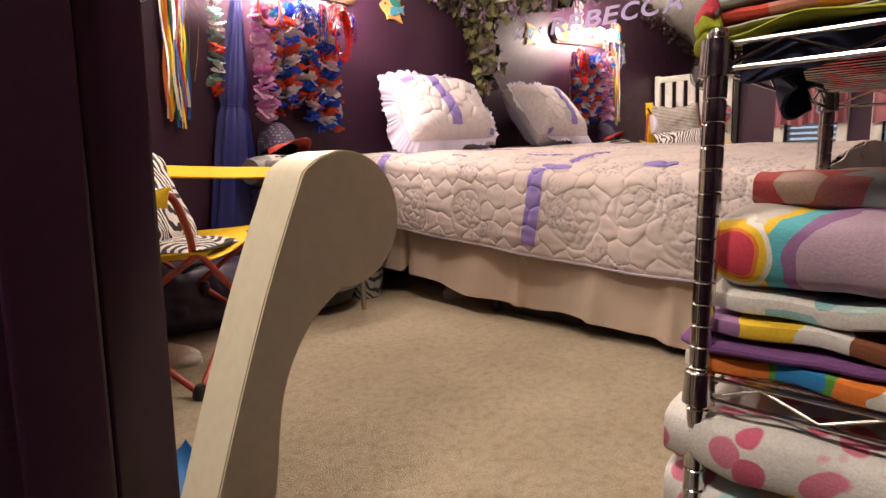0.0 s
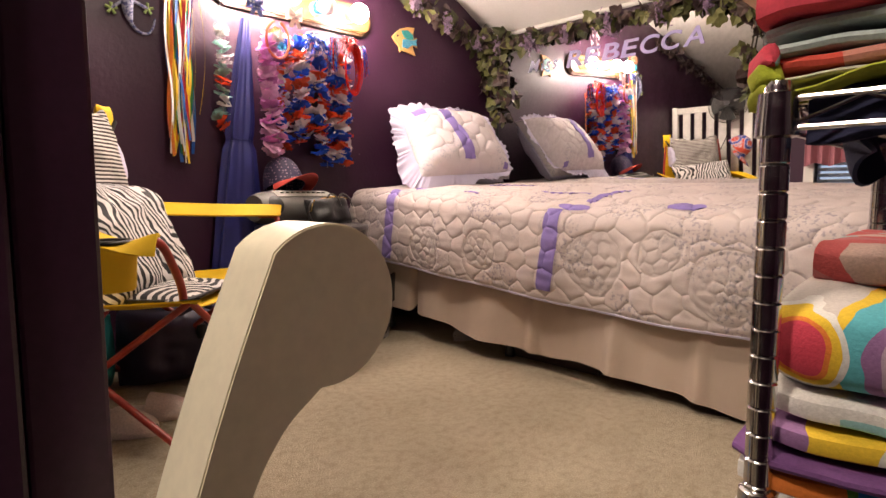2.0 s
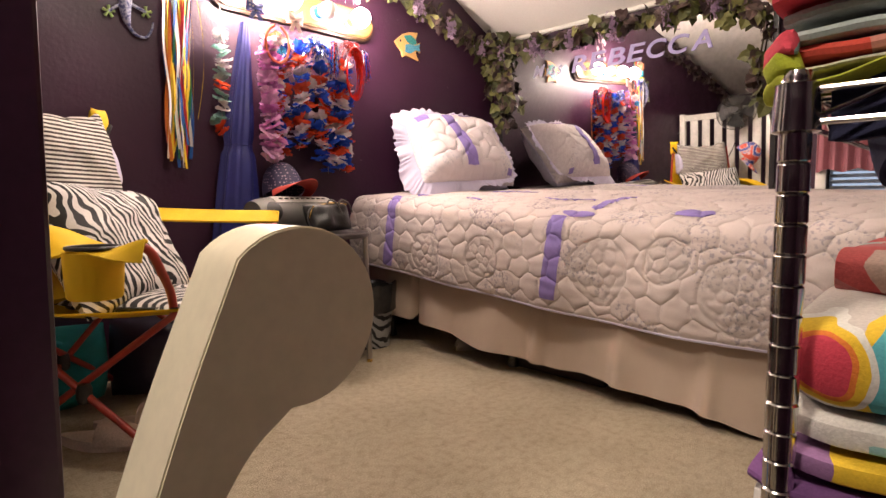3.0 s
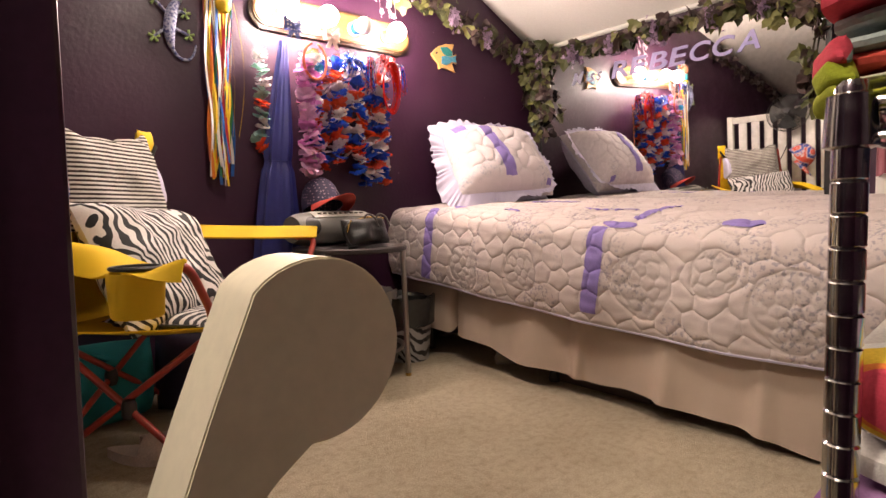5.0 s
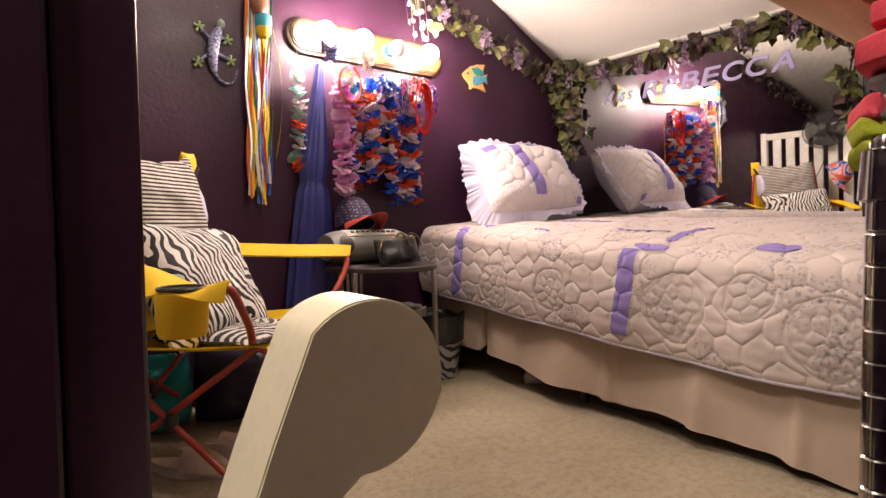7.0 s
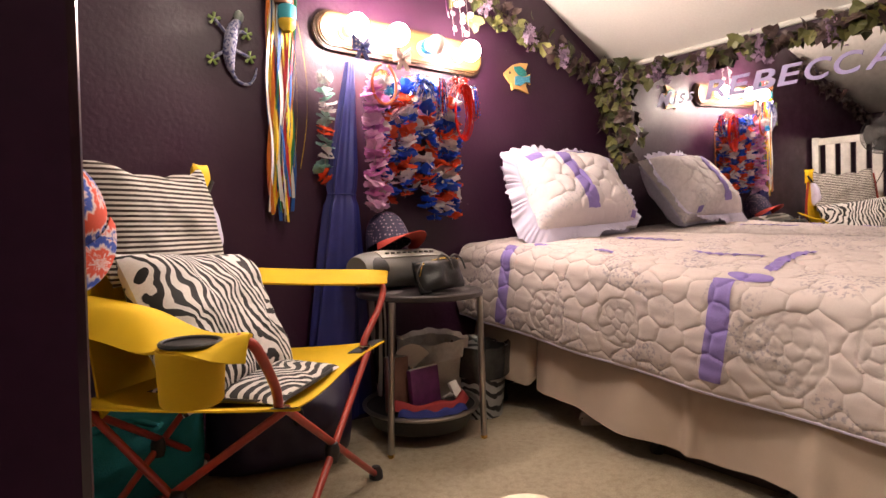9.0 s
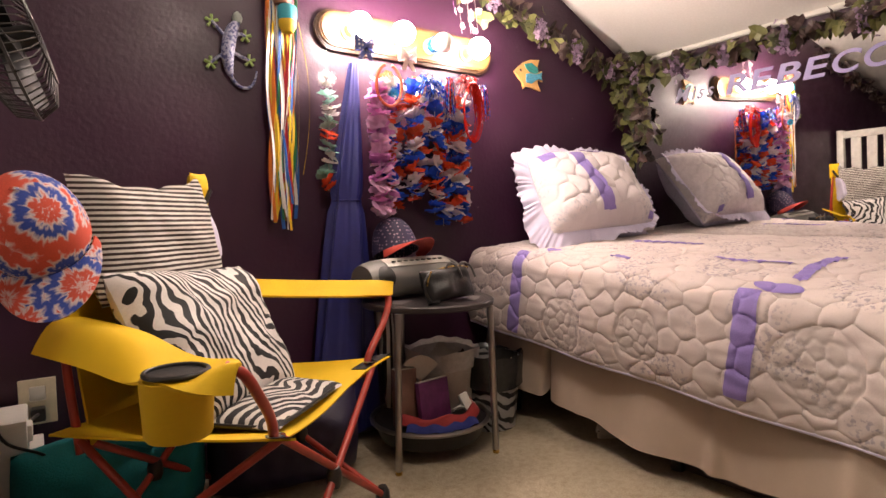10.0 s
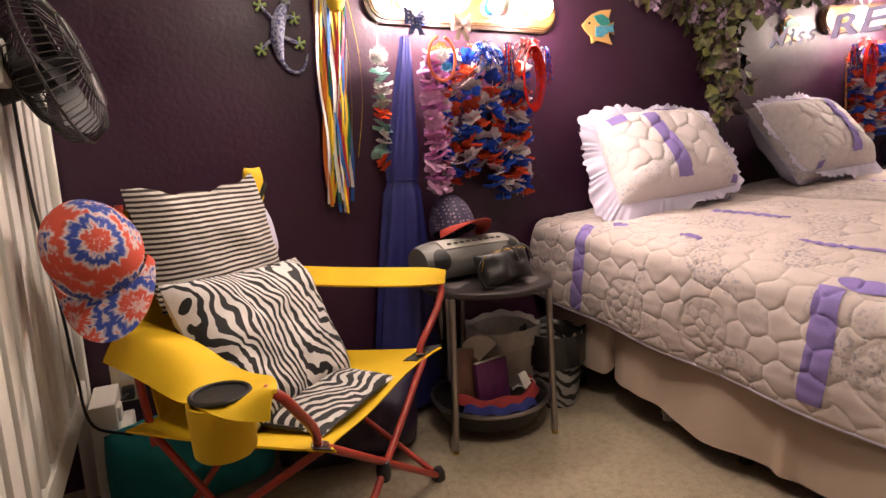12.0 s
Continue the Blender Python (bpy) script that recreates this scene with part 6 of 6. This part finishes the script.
# ---- wall socket ----
sock = thing("wall_socket", (0.445, WALL_Y, 0.31), "cream wall socket with a plug and cord", "socket")
part("plate", box_bm((0.405, WALL_Y - 0.007, 0.235), (0.487, WALL_Y - 0.001, 0.355), 0.003), CREAM_PAINT, sock)
part("outlet", box_bm((0.428, WALL_Y - 0.010, 0.298), (0.464, WALL_Y - 0.006, 0.335), 0.004), PLASTIC_WHITE, sock)
part("plug", box_bm((0.430, WALL_Y - 0.045, 0.250), (0.462, WALL_Y - 0.008, 0.285), 0.006), BLACK_PLASTIC, sock)
part("adapter", box_bm((0.405, 2.13, 0.245), (0.435, 2.185, 0.285), 0.006), PLASTIC_WHITE, sock, "white plug adapter")
part("adapter_lead", tube_bm([(0.42, 2.18, 0.27), (0.44, 2.24, 0.275), (0.446, WALL_Y - 0.04, 0.27)], 0.004, 7), BLACK_PLASTIC, sock)

# ---- chromed wire rack ----
RX0, RX1, RY0, RY1 = 0.872, 1.472, -0.065, 0.290
rack = thing("wire_shelf_rack", ((RX0 + RX1) / 2, (RY0 + RY1) / 2, 0), "chromed wire shelving rack full of folded towels", "shelf rack")
for x, y in ((RX0, RY0), (RX0, RY1), (RX1, RY0), (RX1, RY1)):
    prof = [(0.0, 0.012), (0.0125, 0.012)]
    z = 0.03
    while z < 0.66:
        prof += [(0.0125, z - 0.0018), (0.0108, z), (0.0125, z + 0.0018)]
        z += 0.0254
    prof += [(0.0125, 0.708), (0.010, 0.714), (0.0, 0.716)]
    post = part("post", lathe_bm(prof, (x, y, 0), 18), CHROME, rack)
    part("foot", lathe_bm([(0.014, 0), (0.016, 0.004), (0.008, 0.014), (0.0, 0.014)], (x, y, 0), 14), BLACK_PLASTIC, post, "levelling foot")
    for z in (0.10, 0.310, 0.685):
        part("sleeve", lathe_bm([(0.0128, -0.022), (0.0185, -0.020), (0.0165, 0.018), (0.0128, 0.020)], (x, y, z), 18), CHROME, post)
for z in (0.10, 0.310, 0.685):
    shelf = None
    for dz in (-0.013, 0.013):
        fr = [(RX0 + 0.014, RY0, z + dz), (RX1 - 0.014, RY0, z + dz)], [(RX0 + 0.014, RY1, z + dz), (RX1 - 0.014, RY1, z + dz)], [(RX0, RY0 + 0.014, z + dz), (RX0, RY1 - 0.014, z + dz)], [(RX1, RY0 + 0.014, z + dz), (RX1, RY1 - 0.014, z + dz)]
        for run in fr:
            part("rail", tube_bm(run, 0.0029, 8), CHROME, rack)
    for (a, b) in (((RX0, RY0), (RX1, RY0)), ((RX0, RY1), (RX1, RY1)), ((RX0, RY0), (RX0, RY1)), ((RX1, RY0), (RX1, RY1))):
        ln = math.hypot(b[0] - a[0], b[1] - a[1])
        n = max(4, int(ln / 0.055))
        zig = [(a[0] + (b[0] - a[0]) * (0.03 + 0.94 * k / n), a[1] + (b[1] - a[1]) * (0.03 + 0.94 * k / n), z + (0.011 if k % 2 else -0.011)) for k in range(n + 1)]
        part("truss", tube_bm(zig, 0.0022, 6), CHROME, rack)
    for k in range(22):
        x = RX0 + 0.02 + k * (RX1 - RX0 - 0.04) / 21
        part("shelf_wire", tube_bm([(x, RY0, z + 0.014), (x, RY1, z + 0.014)], 0.0018, 5), CHROME, rack, "", False)

# ---- towels ----
RED_T, TEAL_T, YEL_T, WHT_T, PUR_T, ORG_T, BLU_T, PNK_T, BRN_T, GRN_T = (0.60, 0.05, 0.09), (0.10, 0.42, 0.48), (0.75, 0.50, 0.03), (0.70, 0.68, 0.64), (0.28, 0.14, 0.30), (0.72, 0.20, 0.03), (0.02, 0.20, 0.50), (0.70, 0.22, 0.32), (0.20, 0.07, 0.03), (0.42, 0.48, 0.03)


def towel(lo, hi, m, label, seed=0, folds=2, inner=None):
    """A folded towel: rounded front fold, stacked layers, soft uneven top."""
    base = ((lo[0] + hi[0]) / 2, (lo[1] + hi[1]) / 2, lo[2])
    ob = thing("folded_towel", base, label, "towel", "towels on the rack")
    h = (hi[2] - lo[2]) / folds
    for f in range(folds):
        z0, z1 = lo[2] + f * h, lo[2] + (f + 1) * h

        def fn(u, v):
            a = u * math.tau
            c, s = math.cos(a), math.sin(a)
            e = 0.42
            px, pz = math.copysign(abs(c) ** e, c), math.copysign(abs(s) ** e, s)
            q = Vector((v * 3 + seed * 3.7, px * 1.3, f * 2.0 + seed))
            wob = noise.noise(q) * 0.013
            hx = (hi[0] - lo[0]) / 2
            side = 1 - 0.06 * abs(2 * v - 1) ** 6
            return Vector((base[0] + px * hx * side + wob, lo[1] + v * (hi[1] - lo[1]), (z0 + z1) / 2 + pz * h * 0.52 * side + noise.noise(q * 1.7) * 0.010))
        bm = grid_bm(fn, 36, 26, closed_u=True)
        bmesh.ops.holes_fill(bm, edges=[e for e in bm.edges if e.is_boundary])
        part("layer", bm, m if f % 2 == 0 or inner is None else inner, ob)
    return ob


def banded(name, stops, warp=0.22, grain=12.0):
    """Terry with wide printed bands across the towel, their borders wandering."""
    m, nt, b = shader(name, 0.95)
    v = coords(nt)
    sep = nt.nodes.new("ShaderNodeSeparateXYZ")
    link(nt, v, sep.inputs[0])
    n = noise_tex(nt, v, grain, 1.5)
    a = nt.nodes.new("ShaderNodeMath")
    a.operation = "MULTIPLY_ADD"
    a.inputs[1].default_value, a.inputs[2].default_value = -4.4, 0.76 - warp / 2
    link(nt, sep.outputs["Y"], a.inputs[0])
    c = nt.nodes.new("ShaderNodeMath")
    c.operation = "MULTIPLY_ADD"
    c.inputs[1].default_value = warp
    link(nt, n.outputs["Fac"], c.inputs[0])
    link(nt, a.outputs[0], c.inputs[2])
    weave(nt, b, v, ramp(nt, c.outputs[0], stops, True), 300, 0.28, 14, 0.15)
    return m


def ringed(name, ground, discs):
    """Terry with large printed discs, each a set of rings about its own centre."""
    m, nt, b = shader(name, 0.95)
    v = coords(nt)
    n = noise_tex(nt, v, 16, 1.5)
    flat = nt.nodes.new("ShaderNodeVectorMath")
    flat.operation = "MULTIPLY"
    flat.inputs[1].default_value = (0.25, 1, 1)
    link(nt, mixed(nt, 0.03, v, n.outputs["Color"]), flat.inputs[0])
    col = ground
    for centre, rings in discs:
        d = nt.nodes.new("ShaderNodeVectorMath")
        d.operation = "DISTANCE"
        d.inputs[1].default_value = centre
        link(nt, flat.outputs[0], d.inputs[0])
        k = nt.nodes.new("ShaderNodeMath")
        k.operation = "MULTIPLY"
        k.inputs[1].default_value = 5.0
        link(nt, d.outputs["Value"], k.inputs[0])
        outer = rings[-1][0]
        stops = [(0.0, rings[0][1])] + [(rings[i][0] * 5, rings[i + 1][1]) for i in range(len(rings) - 1)]
        inside = ramp(nt, k.outputs[0], [(0.0, (1, 1, 1)), (outer * 5, (0, 0, 0))], True)
        col = mixed(nt, inside, col, ramp(nt, k.outputs[0], stops, True))
    weave(nt, b, v, col, 300, 0.28, 14, 0.15)
    return m


MAUVE_T = (0.46, 0.33, 0.42)
T = {
    "swirl": ringed("red_teal_swirl_terry", (0.55, 0.50, 0.46), [((-0.055, 0.035, 0.045), [(0.056, MAUVE_T), (0.067, PUR_T), (0.084, TEAL_T), (0.096, YEL_T)]), ((-0.055, 0.150, 0.058), [(0.025, RED_T), (0.029, ORG_T), (0.036, YEL_T), (0.041, WHT_T)])]),
    "mint": printed("white_mint_terry", [WHT_T, (0.50, 0.64, 0.62), WHT_T, (0.28, 0.52, 0.55), WHT_T, WHT_T], 26.0, None, 0.95, (0.5, 1.0, 1.8)),
    "tiger": banded("yellow_white_brown_terry", [(0.0, PUR_T), (0.22, YEL_T), (0.46, WHT_T), (0.66, BRN_T), (0.90, YEL_T)], 0.30),
    "orange": banded("orange_blue_terry", [(0.0, WHT_T), (0.12, ORG_T), (0.38, (0.10, 0.30, 0.05)), (0.43, BLU_T), (0.62, (0.10, 0.30, 0.05)), (0.67, ORG_T), (0.82, WHT_T)], 0.34, 16.0),
    "dots": printed("white_towel_with_bright_spots", [PNK_T, YEL_T, (0.45, 0.70, 0.72), PNK_T, (0.66, 0.14, 0.24), PNK_T], 25.0, (0.72, 0.70, 0.67)),
    "summer": printed("coral_beach_terry", [(0.68, 0.12, 0.12), (0.45, 0.52, 0.50), (0.68, 0.12, 0.12), (0.62, 0.20, 0.20), (0.68, 0.12, 0.12), (0.70, 0.50, 0.42)], 22.0),
    "purple": plain("plum_terry", (0.16, 0.06, 0.20), 0.95, grain=300, bump=0.28),
    "aqua": plain("pale_aqua_terry", (0.48, 0.56, 0.54), 0.95, grain=300, bump=0.28),
    "crimson": banded("crimson_yellow_terry", [(0.0, (0.70, 0.07, 0.11)), (0.50, (0.74, 0.42, 0.03)), (0.72, (0.70, 0.07, 0.11)), (0.86, (0.25, 0.45, 0.45))], 0.20, 8.0),
    "coral": banded("coral_terry", [(0.0, (0.70, 0.09, 0.06)), (0.26, (0.66, 0.28, 0.22)), (0.48, (0.72, 0.30, 0.03)), (0.66, (0.34, 0.15, 0.24)), (0.86, (0.66, 0.28, 0.22))], 0.2, 8.0),
    "lime": plain("lime_green_terry", (0.46, 0.50, 0.05), 0.95, grain=300, bump=0.28),
    "cream": plain("cream_terry", (0.62, 0.58, 0.46), 0.95, grain=300, bump=0.28),
    "navy": plain("navy_terry", (0.018, 0.02, 0.06), 0.95, grain=300, bump=0.28),
    "flower": printed("pink_flower_terry", [PNK_T, (0.6, 0.2, 0.3), GRN_T, RED_T], 14.0),
}
X0, X1 = 0.876, 1.44
towel((X0 - 0.022, -0.03, 0.118), (X1, 0.33, 0.285), T["dots"], "white towel with pink, yellow and aqua spots, on the lowest shelf", 1, 2)
towel((X0 - 0.006, -0.04, 0.326), (X1, 0.312, 0.360), T["orange"], "orange and blue printed towel folded on the rack", 2, 1)
towel((X0 - 0.010, -0.04, 0.356), (X1, 0.318, 0.370), T["purple"], "thin plum towel folded on the rack", 3, 1)
towel((X0 + 0.008, -0.04, 0.366), (X1, 0.298, 0.396), T["tiger"], "yellow, white and brown towel folded on the rack", 4, 1)
towel((X0 + 0.014, -0.04, 0.394), (X1 - 0.02, 0.292, 0.428), T["mint"], "white and mint towel folded on the rack", 5, 1)
towel((X0 + 0.010, -0.04, 0.426), (X1 - 0.02, 0.292, 0.516), T["swirl"], "red, teal and mauve swirl towel folded on the rack", 6, 1)
towel((X0 + 0.13, -0.04, 0.510), (X1 - 0.03, 0.285, 0.560), T["summer"], "coral beach towel with summer prints on the rack", 7, 1)
towel((X0 + 0.012, -0.04, 0.6995), (X1, 0.290, 0.709), T["navy"], "dark navy towel lying on the top shelf", 20, 1)
towel((X0 - 0.004, -0.04, 0.707), (X1, 0.300, 0.723), T["lime"], "lime green towel with a cream layer on the top shelf", 8, 2, T["cream"])
towel((X0 - 0.006, -0.04, 0.720), (X1, 0.306, 0.738), T["coral"], "coral towel folded on the top shelf", 9, 1)
towel((X0 - 0.008, -0.04, 0.736), (X1, 0.306, 0.768), T["aqua"], "pale aqua towel folded on the top shelf", 10, 2)
towel((X0 - 0.020, -0.04, 0.762), (X1, 0.312, 0.800), T["crimson"], "crimson and yellow towel folded on the top shelf", 11, 1)
towel((X0 - 0.012, -0.04, 0.798), (X1, 0.305, 0.86), T["crimson"], "crimson towel folded on the top shelf", 12, 2)
fl = thing("fabric_flower", (0.868, 0.315, 0.705), "pink, red and lime crumpled cloth on the rack's post", "cloth")
for k, (dx, dy, dz, mm) in enumerate(((0, 0.012, 0.004, "flower"), (0.0, 0.02, 0.028, "crimson"), (0.004, 0.012, -0.018, "lime"))):
    part("fold", cushion_bm(Matrix.Translation((0.878 + dx * 0.6, 0.296 + dy * 0.5, 0.716 + dz * 0.6)) @ Euler((0.4 * k, 0.5, 0.9)).to_matrix().to_4x4(), 0.034, 0.026, 0.024, 14, 0.2, 0.01, k * 3.0), T[mm], fl)
nav = thing("navy_cloth", (1.0, 0.26, 0.66), "dark navy cloth hanging under the top shelf", "cloth")
part("cloth", grid_bm(lambda u, v: Vector((0.900 + 0.17 * u, 0.255 + 0.010 * math.sin(u * 14 + v * 3) - 0.02 * v, 0.682 - v * (0.018 + 0.040 * math.sin(u * math.pi) ** 1.5 + 0.006 * math.sin(u * 19)))), 28, 10, thick=0.004), T["navy"], nav)
part("drape", grid_bm(lambda u, v: Vector((0.889 + 0.006 * math.sin(u * 17 + v * 2), 0.27 - 0.29 * u, 0.702 - v * (0.036 + 0.010 * math.sin(u * 9 + 1)))), 40, 8, thick=0.004), T["navy"], nav)
plank = thing("pine_board", (1.05, 0.25, 0.80), "pale pine board lying over the folded towels", "board")
part("board", box_bm((0.70, 0.340, 0.857), (1.42, 0.395, 0.97), 0.004), PINE, plank)
